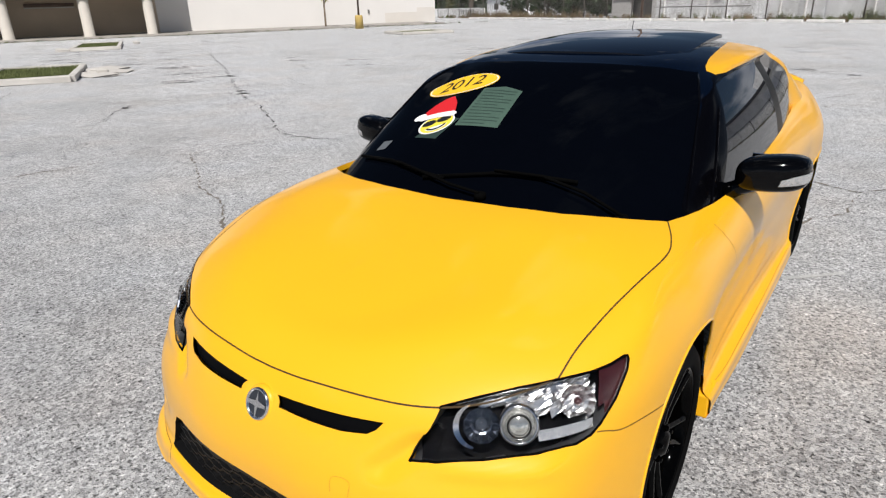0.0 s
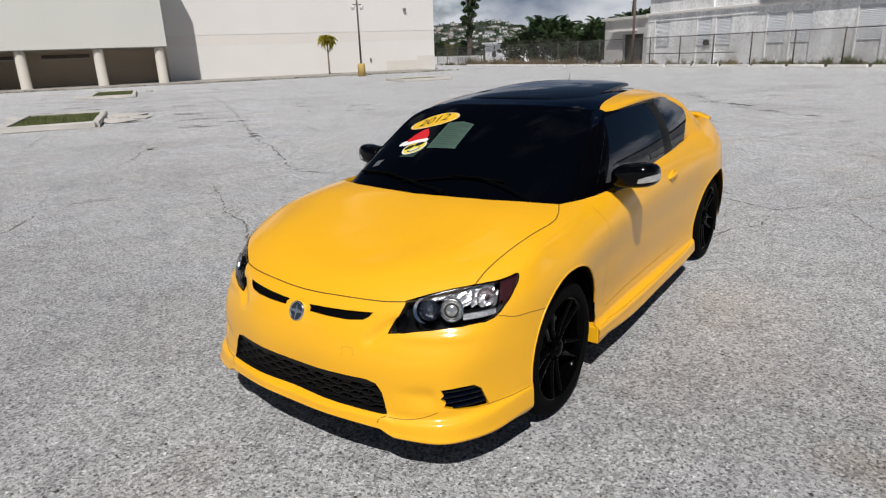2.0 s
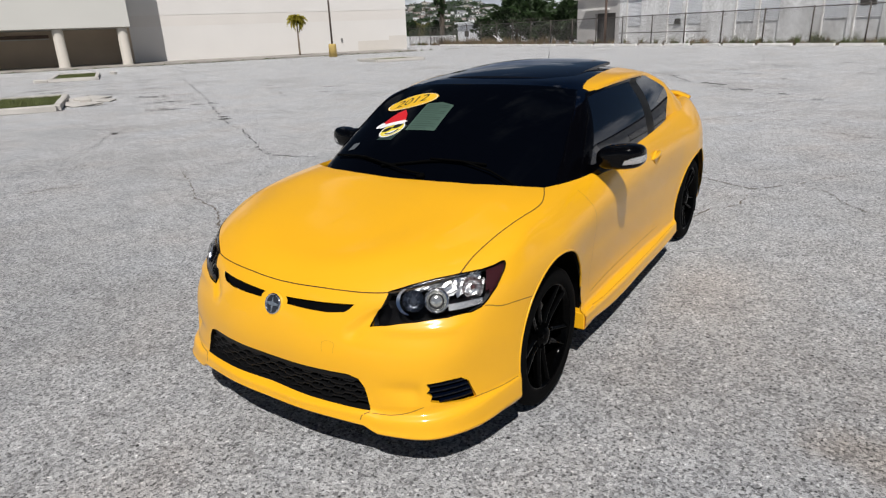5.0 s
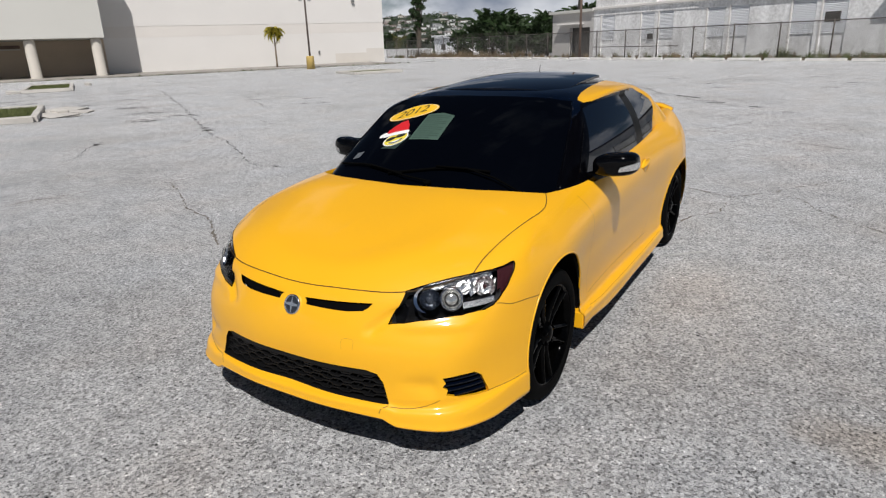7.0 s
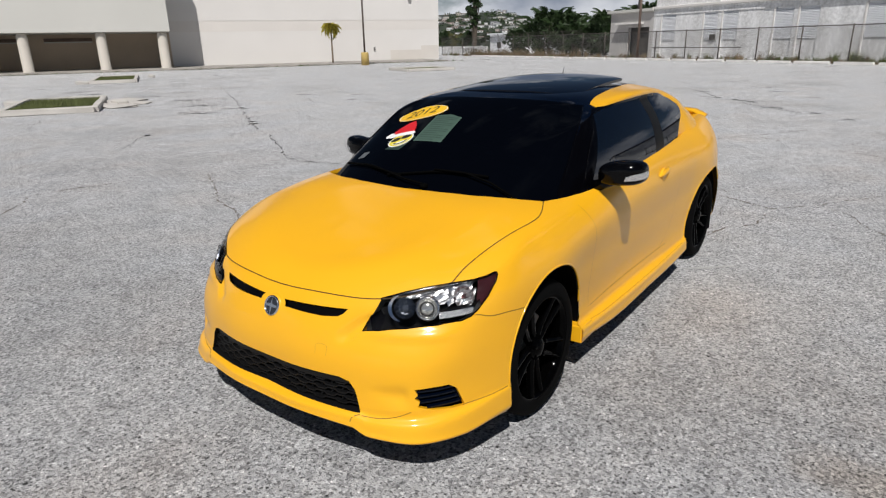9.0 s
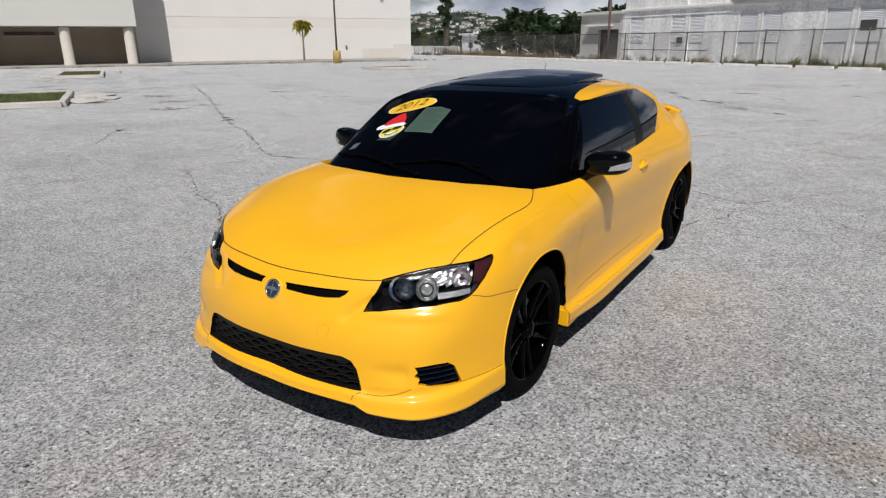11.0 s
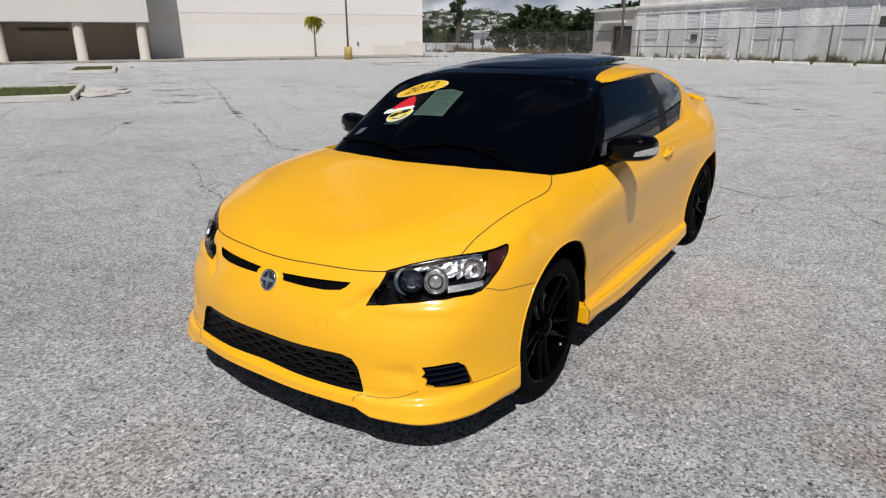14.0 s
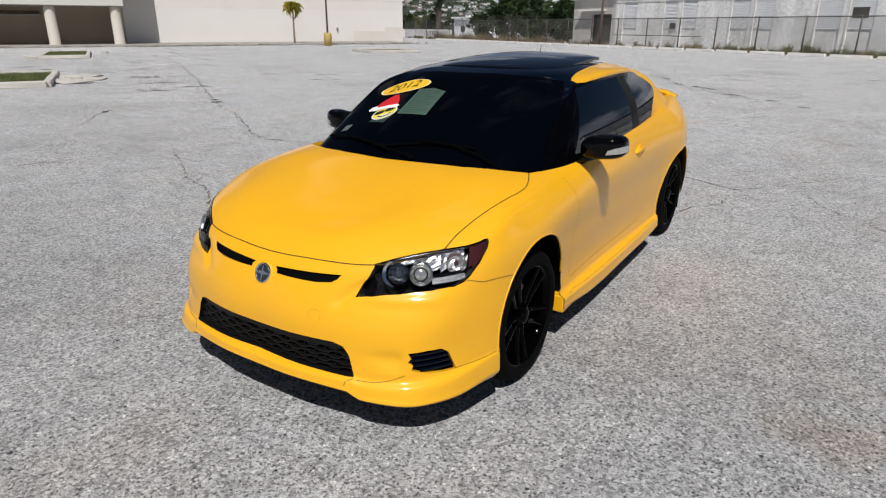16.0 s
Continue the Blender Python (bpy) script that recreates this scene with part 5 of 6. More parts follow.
# ---- under the skin ----
# unseen black boxes, added to stop light passing through the body shell
part("underbody", box(-0.70, 0.70, -0.62, 3.25, 0.20, 0.30, 0.02), TRIM, car, "black underbody")
part("nose_blocker", box(-0.46, 0.46, -0.66, -0.48, 0.26, 0.54, 0.03), TRIM, car, "black block added behind the grille to stop light")
bm = bmesh.new()
bm = box(-0.5, 0.5, -0.5, 0.40, 0.30, 0.66, 0.03, bm)
part("bay_blocker", bm, TRIM, car)
part("cabin_filler", box(-0.74, 0.74, 0.42, 2.9, 0.30, 0.90, 0.03), TRIM, car)
for y in (0.0, 2.7):
    for s_ in (1, -1):
        bm = bmesh.new()
        arcs = []
        for x in (0.838, 0.48):
            if y:
                arcs.append([bm.verts.new((s_ * x, 2.65 + 1.03 * (q_[0] - 2.65), 0.3 + 1.03 * (q_[1] - 0.3))) for q_ in [(2.20, 0.12)] + REAR_ARCH + [(3.108, 0.12)]])
                continue
            arcs.append([bm.verts.new((s_ * x, y + 0.03 + 0.392 * math.cos(math.pi * (k / 30 * 1.24 - 0.12)), 0.33 + 0.41 * math.sin(math.pi * (k / 30 * 1.24 - 0.12)))) for k in range(31)])
        for k in range(len(arcs[0]) - 1):
            bm.faces.new((arcs[0][k], arcs[0][k + 1], arcs[1][k + 1], arcs[1][k]))
        bm.faces.new(arcs[1])
        part("wheel_well", bm, CAVE, car, "black wheel arch liner", True)


for s_ in (1, -1):
    part("skirt_end", box(0.80 if s_ > 0 else -0.886, 0.886 if s_ > 0 else -0.80, 0.369, 0.50, 0.20, 0.292, 0.006), YELLOW, car, "yellow front end of the side skirt")


# rolled lips round the wheel openings
ARCHES = ([(0.03 + 0.374 * math.cos(math.pi * k / 40), 0.33 + 0.394 * math.sin(math.pi * k / 40)) for k in range(3, 41)] + [(-0.344, 0.31)], [(y, z) for y, z in REAR_ARCH if y < 3.05])
for run in ARCHES:
    k_ = np.concatenate([[0], np.cumsum(np.hypot(*np.diff(np.array(run), axis=0).T))])
    for s_ in (1, -1):
        pts = []
        for y, z in hermite(k_, np.array(run), np.linspace(0, k_[-1], 90)):
            hit = whole.ray_cast(Vector((s_ * 1.5, y, z)), Vector((-s_, 0, 0)))[0]
            if hit:
                pts.append(hit + Vector((-s_ * 0.002, 0, 0)))
        part("arch_lip", tube(pts, 0.0055, 8), YELLOW, car, "rolled yellow lip of the wheel arch", True)


# ---- drawing on the skin ----
def drop(tree_, p, d):
    """Where a ray from p along d meets the skin, and the skin's normal turned against the ray."""
    hit, n, _, _ = tree_.ray_cast(Vector(p), Vector(d).normalized())
    if hit is None:
        hit, n, _, _ = tree_.find_nearest(Vector(p))
    return hit, (n if n.dot(Vector(d)) < 0 else -n)


def seam(points, width=0.004, lift=0.0007, mirror=True, parent=None, material=None, name="panel_gap", d=None):
    """A thin dark joint along points that are laid onto the nearest skin."""
    for s_ in ((1, -1) if mirror else (1,)):
        P = np.array([(s_ * x, y, z) for x, y, z in points])
        k = np.concatenate([[0], np.cumsum(np.linalg.norm(np.diff(P, axis=0), axis=1))])
        line = hermite(k, P, np.linspace(0, k[-1], max(3, int(k[-1] / 0.012))))
        got = []
        for p in line:
            hit, n, _, _ = whole.find_nearest(Vector(p))
            out = Vector((hit.x, hit.y + (0 if hit.y < 0.2 else -hit.y), 0.0 if hit.z < 0.8 else 1.0))
            if n.dot(out) < 0:
                n = -n
            got.append((hit + n * lift, n))
        bm, last = bmesh.new(), None
        for i, (c, n) in enumerate(got):
            along = got[min(i + 1, len(got) - 1)][0] - got[max(i - 1, 0)][0]
            side_ = along.cross(n).normalized() * width / 2
            cur = (bm.verts.new(c + side_), bm.verts.new(c - side_))
            if last:
                bm.faces.new((last[0], last[1], cur[1], cur[0]))
            last = cur
        part(name, bm, material or GAP, parent or car, "thin dark panel joint")


tray = [(x * 0.97, y * 0.975) for x, y, z in LIP[:5]]
tray = tray + [(0.78, -0.36), (-0.78, -0.36)] + [(-x, y) for x, y in tray[:0:-1]]
part("undertray", prism(tray, 0.215, 0.235), TRIM, car, "black undertray")
FAINT = mat("faint_joint", (0.45, 0.22, 0.01), 0.6, 0, 0.1)
SOFT = mat("soft_joint", (0.22, 0.108, 0.008), 0.7, 0, 0.1)
GAP = mat("dark_joint", (0.05, 0.026, 0.003), 0.8, 0, 0.2, 5, 60)
for run in (BONNET[:10], BONNET[9:19]):
    seam([(x, y, drop(whole, (x, y, 1.6), (0, 0, -1))[0].z) for x, y in run], 0.0045)
seam([(0.86, y, z) for y, z in DOOR[:6]], 0.0028, material=FAINT)
seam([(0.86, y, z) for y, z in DOOR[6:11]], 0.0024, material=FAINT)
seam([(0.786, -0.478, 0.662), (0.797, -0.452, 0.656), (0.815, -0.43, 0.648), (0.854, -0.325, 0.637), (0.882, -0.235, 0.625)], 0.0035, material=SOFT)
seam([(0.497, -0.838, 0.292), (0.573, -0.81, 0.292), (0.635, -0.776, 0.303), (0.675, -0.745, 0.322)], 0.0028, material=SOFT)
seam([(0.80, -0.575, 0.313), (0.852, -0.462, 0.314), (0.885, -0.36, 0.318)], 0.0028, material=SOFT)
seam([(0.490, -0.842, 0.300), (0.468, -0.868, 0.290), (0.462, -0.875, 0.268)], 0.0035, material=SOFT)
seam([(0.885, 0.46, 0.318), (0.885, 0.58, 0.292), (0.885, 0.95, 0.272), (0.885, 1.60, 0.262), (0.885, 2.12, 0.268)], 0.0028, material=FAINT)
seam([(0.845, y, 0.338) for y in (0.56, 0.9, 1.3, 1.7, 1.82)], 0.004, material=FAINT)
seam([(0.285, -0.88, 0.515), (0.285, -0.872, 0.555), (0.335, -0.865, 0.557), (0.335, -0.872, 0.515)], 0.0013, mirror=False, material=FAINT)

# ---- headlamps ----
LENS = bpy.data.materials.new("clear_lamp_glass")
LENS.use_nodes = True
lb = LENS.node_tree.nodes["Principled BSDF"]
lb.inputs["Transmission Weight"].default_value, lb.inputs["Roughness"].default_value, lb.inputs["IOR"].default_value = 1.0, 0.0, 1.2
SILVER = mat("lamp_reflector", (0.72, 0.72, 0.72), 0.22, 0.75, 0.3, 40, 160, bump=0.001)
AMBER = mat("amber_reflector", (0.040, 0.008, 0.009), 0.2, 0, 0.3, 20, 100, coat=0.8)
PROJ = mat("projector_glass", (0.62, 0.62, 0.58), 0.10, 0.75, 0.5, 40, 120)


def inward(bm, depth):
    """A copy of a skin piece set back by depth."""
    nb = bm.copy()
    nb.normal_update()
    mv = [(v, v.normal.copy()) for v in nb.verts]
    for v, n in mv:
        v.co -= n * depth
    return nb


def facing_out(bm):
    bm.normal_update()
    c = sum((f.normal * f.calc_area() for f in bm.faces), Vector())
    if c.y > 0:
        bmesh.ops.reverse_faces(bm, faces=list(bm.faces))
        bm.normal_update()
    return bm


def lens_patch(bm, depth, test, jitter=0.0, rng=None):
    """A piece of a skin patch, where test(u, z) holds, set back by depth; jitter breaks it into facets."""
    nb = inward(bm, depth)
    bmesh.ops.delete(nb, geom=[f for f in nb.faces if not test(abs(f.calc_center_median().x) + f.calc_center_median().y, f.calc_center_median().z)], context="FACES")
    bmesh.ops.delete(nb, geom=[v for v in nb.verts if not v.link_faces], context="VERTS")
    if jitter:
        for v in nb.verts:
            v.co += Vector((rng.uniform(-1, 1), rng.uniform(-1, 1), rng.uniform(-1, 1))) * jitter
    return nb


BULB = mat("smoky_bulb_glass", (0.035, 0.042, 0.055), 0.08, 0, 0.2, 20, 60)
FACETS = mat("faceted_reflector", (0.92, 0.93, 0.96), 0.27, 1.0, 0.25, 60, 200)
SMOKED = mat("smoked_reflector", (0.46, 0.50, 0.57), 0.18, 1.0, 0.6, 45, 150)
facet = random.Random(31)
for s_, lens in lenses:
    facing_out(lens)
    hl = new("headlight")
    hl.parent = car
    tagged(hl, "clear headlamp with chrome bowls and a dark inner bezel")
    part("housing", inward(lens, 0.060), CAVE, hl, "black lamp housing", True)
    wall_ = lens.copy()
    bes = [e for e in wall_.edges if e.is_boundary]
    nrm = {tuple(round(c, 5) for c in v.co): v.normal.copy() for e in bes for v in e.verts}
    made_ = bmesh.ops.extrude_edge_only(wall_, edges=bes)["geom"]
    keep = {f for f in made_ if isinstance(f, bmesh.types.BMFace)}
    for v in made_:
        if isinstance(v, bmesh.types.BMVert):
            v.co -= nrm.get(tuple(round(c, 5) for c in v.co), Vector()) * 0.062
    bmesh.ops.delete(wall_, geom=[f for f in wall_.faces if f not in keep], context="FACES")
    part("housing_wall", wall_, mat("lamp_rim_grey", (0.06, 0.06, 0.065), 0.35) if s_ > 0 else bpy.data.materials["lamp_rim_grey"], hl, "", True)
    aim = Vector((0.50 * s_, -0.78, 0.38)).normalized()
    turn = aim.to_track_quat("Z", "Y").to_matrix().to_4x4()

    def seat(p, back):
        return Matrix.Translation(Vector((p[0] * s_, p[1], p[2])) - aim * back) @ turn

    inner_lamp, main_lamp, signal = (0.598, -0.668, 0.713), (0.668, -0.618, 0.709), (0.757, -0.500, 0.738)
    # inner bowl: a small dark bulb cover in a faceted bowl
    bowl_ = part("reflector_bowl", lathe([(0.043, 0.002), (0.038, -0.008), (0.026, -0.020), (0.010, -0.026), (0.0, -0.026)], 11), SMOKED, hl, "smoky chrome reflector bowl")
    bowl_.matrix_local = seat(inner_lamp, 0.012)
    part("bulb_cover", lathe([(0.014, -0.024), (0.015, -0.010), (0.011, -0.003), (0.0, 0.0)], 20), BULB, hl, "dark round bulb cover", True).matrix_local = seat(inner_lamp, 0.012)
    # thin crescent beside it
    bm, last = bmesh.new(), None
    for i in range(17):
        a_ = math.pi * (0.66 + 0.72 * i / 16)
        w_ = 0.004 + 0.009 * math.sin(math.pi * i / 16)
        cur = [bm.verts.new((rr * math.cos(a_) * s_, rr * math.sin(a_), zz)) for rr, zz in ((0.052, 0.0), (0.052 + w_, 0.004))]
        if last:
            bm.faces.new((last[0], last[1], cur[1], cur[0]))
        last = cur
    bmesh.ops.recalc_face_normals(bm, faces=bm.faces)
    part("inner_reflector", bm, CHROME, hl, "bright chrome crescent", True).matrix_local = seat(inner_lamp, 0.010)
    # main projector: chrome ring round a clear ball
    part("projector", lathe([(0.039, 0.0), (0.035, 0.010), (0.025, 0.019), (0.013, 0.023), (0.0, 0.024)], 32), PROJ, hl, "clear glass projector lens", True).matrix_local = seat(main_lamp, 0.030)
    part("projector_ring", lathe([(0.036, 0.004), (0.039, 0.012), (0.043, 0.014), (0.048, 0.008), (0.049, -0.010), (0.040, -0.014), (0.036, 0.004)], 40), CHROME, hl, "chrome ring", True).matrix_local = seat(main_lamp, 0.030)
    part("inner_ring", lathe([(0.024, 0.020), (0.026, 0.0225), (0.0285, 0.020)], 32), TRIM, hl, "", True).matrix_local = seat(main_lamp, 0.028)
    # turn signal bowl
    part("signal_bowl", lathe([(0.043, 0.0), (0.040, -0.010), (0.028, -0.022), (0.010, -0.028), (0.0, -0.024)], 12), FACETS, hl, "faceted signal bowl").matrix_local = seat(signal, 0.012)
    part("signal_bulb", lathe([(0.010, -0.024), (0.011, -0.012), (0.006, -0.004), (0.0, -0.002)], 14), AMBER, hl, "amber signal bulb", True).matrix_local = seat(signal, 0.010)
    # faceted reflector behind, bright strip below, brown side reflector at the tip
    part("reflector", lens_patch(lens, 0.030, lambda u, z: -0.17 < u < 0.33 and z > 0.703 + 0.022 * (u < 0.02), 0.0045, facet), FACETS, hl, "broken bright reflector")
    for name_, lo_, hi_, back_, material_ in (("light_strip", 0.668, 0.690, 0.016, SILVER), ("strip_divider", 0.690, 0.701, 0.013, CAVE)):
        bm, last = bmesh.new(), None
        for i in range(19):
            u = 0.115 + 0.20 * i / 18
            cur = []
            for z in (lo_ + 0.008 * i / 18, hi_ + 0.010 * i / 18):
                hit, n = drop(whole, Vector((s_ * u / 2, u / 2, z)) + Vector((s_, -1, 0)) * 1.2, (-s_, 1, 0))
                cur.append(bm.verts.new(hit - n * back_))
            if last:
                bm.faces.new((last[0], last[1], cur[1], cur[0]))
            last = cur
        part(name_, bm, material_, hl, "silver light strip" if name_ == "light_strip" else "black divider")
    part("side_reflector", lens_patch(lens, 0.010, lambda u, z: u > 0.345 + 0.3 * max(0, z - 0.74) and z > 0.68), AMBER, hl, "dark red brown side reflector", True)
    brow = [drop(whole, Vector((s_ * u / 2, u / 2, z)) + Vector((s_, -1, 0)) * 1.2, (-s_, 1, 0)) for u, z in ((-0.17, 0.735), (-0.06, 0.756), (0.07, 0.773), (0.20, 0.782), (0.30, 0.786))]
    part("chrome_trim", tube([hit - n * 0.006 for hit, n in brow], 0.0032, 8), CHROME, hl, "thin chrome brow", True)
    ring_ = [drop(whole, Vector((s_ * u / 2, u / 2, z)) + Vector((s_, -1, 0)) * 1.2, (-s_, 1, 0)) for u, z in LAMP]
    ring_ = [hit - n * 0.001 for hit, n in ring_]
    part("lamp_seal", tube(ring_ + ring_[:2], 0.0032, 8), WIPER, hl, "thin black seal", True)
    lo = part("lens", lens, LENS, hl, "clear curved lens", True)
    lo.visible_shadow = False

# ---- grilles, vents, badge ----
BAR = mat("grille_plastic", (0.006, 0.006, 0.0065), 0.5, 0, 0.25, 10, 120, spec=0.22)
grille = new("grille")
grille.parent = car
tagged(grille, "matt black lower grille of staggered openings")
facing_out(lower)
gskin = BVHTree.FromBMesh(lower)
bm = lower.copy()
skin_faces = list(bm.faces)
for v in [g for g in bmesh.ops.extrude_edge_only(bm, edges=[e for e in bm.edges if e.is_boundary])["geom"] if isinstance(g, bmesh.types.BMVert)]:
    v.co += Vector((-0.03 * v.co.x, 0.052, 0))
bmesh.ops.delete(bm, geom=skin_faces, context="FACES_ONLY")
part("grille_frame", bm, BAR, grille, "black frame round the lower grille")
# near-black sheet stands in for the shade behind the bars
part("grille_back", inward(lower, 0.05), mat("grille_shade_black", (0.004, 0.004, 0.004), 0.9), grille)


def face_at(x, z, depth):
    hit, n, _, _ = gskin.ray_cast(Vector((x, -2, z)), Vector((0, 1, 0)))
    return None if hit is None else Vector((x, hit.y + depth, z))




def bar(pts, h_, name="bar", parent=grille):
    bm, last = bmesh.new(), None
    for p in pts:
        cur = [bm.verts.new(p + Vector((0, dy, dz))) for dy, dz in ((0, -h_), (0, h_), (0.03, h_ * 0.6), (0.03, -h_ * 0.6))]
        if last:
            for i in range(4):
                bm.faces.new((last[i], last[(i + 1) % 4], cur[(i + 1) % 4], cur[i]))
        else:
            bm.faces.new(cur)
        last = cur
    bm.faces.new(last[::-1])
    bmesh.ops.recalc_face_normals(bm, faces=bm.faces)
    return part(name, bm, BAR, parent)


ROWS_G = 5
for r in range(ROWS_G):
    z = 0.318 + r * 0.0205
    half = 0.478 - 0.004 * r
    pts = []
    cell = 0.098
    x = -half
    while x < half:
        ph = ((x / cell + (0.5 if r % 2 else 0)) % 1.0)
        dz = 0.0045 * (1 if 0.2 < ph < 0.7 else -1)
        p = face_at(x, z + dz, 0.014)
        if p is not None:
            pts.append(p)
        x += 0.012
    if len(pts) > 2:
        bar(pts, 0.0032)
    for k in range(-5, 6):
        x = (k + (0.45 if r % 2 else 0.95)) * cell
        if abs(x) < half - 0.01 and r < ROWS_G - 1:
            a_, b_ = face_at(x - 0.006, z, 0.016), face_at(x + 0.006, z + 0.0205, 0.016)
            if a_ is not None and b_ is not None:
                part("cross_piece", tube([a_ + Vector((0, 0.012, 0)), b_ + Vector((0, 0.012, 0))], 0.0045, 6), BAR, grille)
pts = [face_at(-0.455 + 0.91 * i / 60, 0.416, 0.012) for i in range(61)]
bar([p for p in pts if p is not None], 0.013, "top_bar")

for s_, u_ in uppers:
    facing_out(u_)
    ug = new("upper_grille")
    ug.parent = car
    tagged(ug, "narrow black upper grille opening")
    part("opening_back", inward(u_, 0.012), CAVE, ug)
    bm, last = bmesh.new(), None
    for i in range(20):
        x = 0.078 + 0.277 * i / 19
        p = Vector((s_ * x, -0.795 + 0.09 * (x / 0.4) ** 2.2 + 0.008, 0.662 + 0.012 * x / 0.4))
        cur = [bm.verts.new(p + Vector((0, dy, dz))) for dy, dz in ((0, -0.004), (0, 0.004), (0.02, 0.004), (0.02, -0.004))]
        if last:
            for k in range(4):
                bm.faces.new((last[k], last[(k + 1) % 4], cur[(k + 1) % 4], cur[k]))
        last = cur
    bmesh.ops.recalc_face_normals(bm, faces=bm.faces)
    part("bar", bm, BLACK, ug)

for s_, v_ in vents:
    facing_out(v_)
    fv = new("bumper_vent")
    fv.parent = car
    tagged(fv, "black corner vent with three blades")
    vskin = BVHTree.FromBMesh(v_)
    aim = Vector((0.72 * s_, -0.69, 0))
    part("vent_back", inward(v_, 0.03), CAVE, fv)
    for k in range(4):
        bm, last = bmesh.new(), None
        z = 0.332 + 0.0225 * k
        base = [Vector((s_ * (0.675 + 0.135 * i / 23), -0.735 + 0.165 * i / 23, z)) for i in range(24)]
        hits = [vskin.ray_cast(b_ + aim * 0.4, -aim)[0] for b_ in base]
        known = [i for i in range(24) if hits[i] is not None]
        bow = np.polyfit(known, [(hits[i] - base[i]).dot(aim) for i in known], 2)
        for i in known:
            hit = base[i] + aim * float(np.polyval(bow, i))
            cur = [bm.verts.new(hit - aim * dd + Vector((0, 0, dz))) for dd, dz in ((0.004, -0.003), (0.002, 0.005), (0.03, 0.008), (0.03, 0.0))]
            if last:
                for j in range(4):
                    bm.faces.new((last[j], last[(j + 1) % 4], cur[(j + 1) % 4], cur[j]))
            last = cur
        bmesh.ops.recalc_face_normals(bm, faces=bm.faces)
        part("blade", bm, BLACK, fv)

badge = new("badge")
badge.parent = car
tagged(badge, "round chrome badge with a four-pointed star shape")
badge.matrix_local = Matrix.Translation((0.006, -0.826, 0.640)) @ Vector((0, -0.93, 0.36)).to_track_quat("Z", "Y").to_matrix().to_4x4() @ Matrix.Scale(0.88, 4)
part("bezel", lathe([(0.047, -0.03), (0.062, -0.026), (0.058, -0.006), (0.051, 0.003), (0.047, 0.002)], 40), YELLOW, badge, "raised yellow surround", True)
part("ring", lathe([(0.040, 0.002), (0.042, 0.010), (0.047, 0.011), (0.0495, 0.004), (0.0495, -0.01)], 40), CHROME, badge, "chrome ring", True)
part("disc", lathe([(0.041, 0.004), (0.02, 0.005), (0.0, 0.0052)], 40), mat("badge_dark", (0.03, 0.035, 0.045), 0.25, 0.3), badge, "dark disc", True)
bm = bmesh.new()
star = [(0, 0.042), (0.005, 0.010), (0.038, 0.005), (0.038, -0.005), (0.006, -0.008), (0.002, -0.042), (-0.002, -0.042), (-0.006, -0.008), (-0.038, -0.005), (-0.038, 0.005), (-0.005, 0.010)]
prism([(x * 0.98, y * 0.98) for x, y in star], 0.005, 0.0105, bm)
part("star", bm, CHROME, badge, "chrome star shape")


# ---- mirrors ----
def side_mirror(s_):
    mr = new("side_mirror")
    mr.parent = car
    tagged(mr, "gloss black door mirror with a silver indicator")
    mr.matrix_local = Matrix.Translation((0.925 if s_ > 0 else -0.882, 0.70, 1.03))

    def shape(bm, grow=1.0):
        for v in bm.verts:
            x, y, z = v.co
            x, y, z = (math.copysign(abs(c) ** 0.60, c) for c in (x, y, z))
            w = 1.0 - 0.10 * max(0, -x)
            z = z if z > 0 else 0.88 * z
            v.co = Vector((0.112 * x * grow * s_, (0.085 * y if y < 0 else 0.05 * y) * w * grow + 0.03 * x + 0.0, 0.066 * z * w * grow + 0.006 * x))
        return bm

    bm = bmesh.new()
    bmesh.ops.create_uvsphere(bm, u_segments=40, v_segments=24, radius=1.0)
    part("housing", shape(bm), SHELL_BLACK, mr, "gloss black housing", True)
    bm = bmesh.new()
    bmesh.ops.create_uvsphere(bm, u_segments=72, v_segments=48, radius=1.0)
    for co, no in (((0.16, 0, 0), (-1, 0, 0.2)), ((0, 0.32, 0), (0, 1, 0)), ((0, 0, -0.30), (0.10, 0, -1)), ((0, 0, -0.03), (-0.09, 0, 1))):
        bmesh.ops.bisect_plane(bm, geom=list(bm.verts) + list(bm.edges) + list(bm.faces), plane_co=co, plane_no=no, clear_outer=True)
    part("indicator", shape(bm, 1.012), SILVER, mr, "silver indicator strip", True)
    part("arm", tube([(-0.145 * s_, -0.03, -0.085), (-0.10 * s_, -0.01, -0.06), (-0.03 * s_, 0, -0.03)], [0.035, 0.03, 0.03], 12), SHELL_BLACK, mr, "", True)
    part("mirror_glass", box(-0.085, 0.085, 0.066, 0.070, -0.045, 0.05, 0.002), CHROME, mr, "mirror glass")


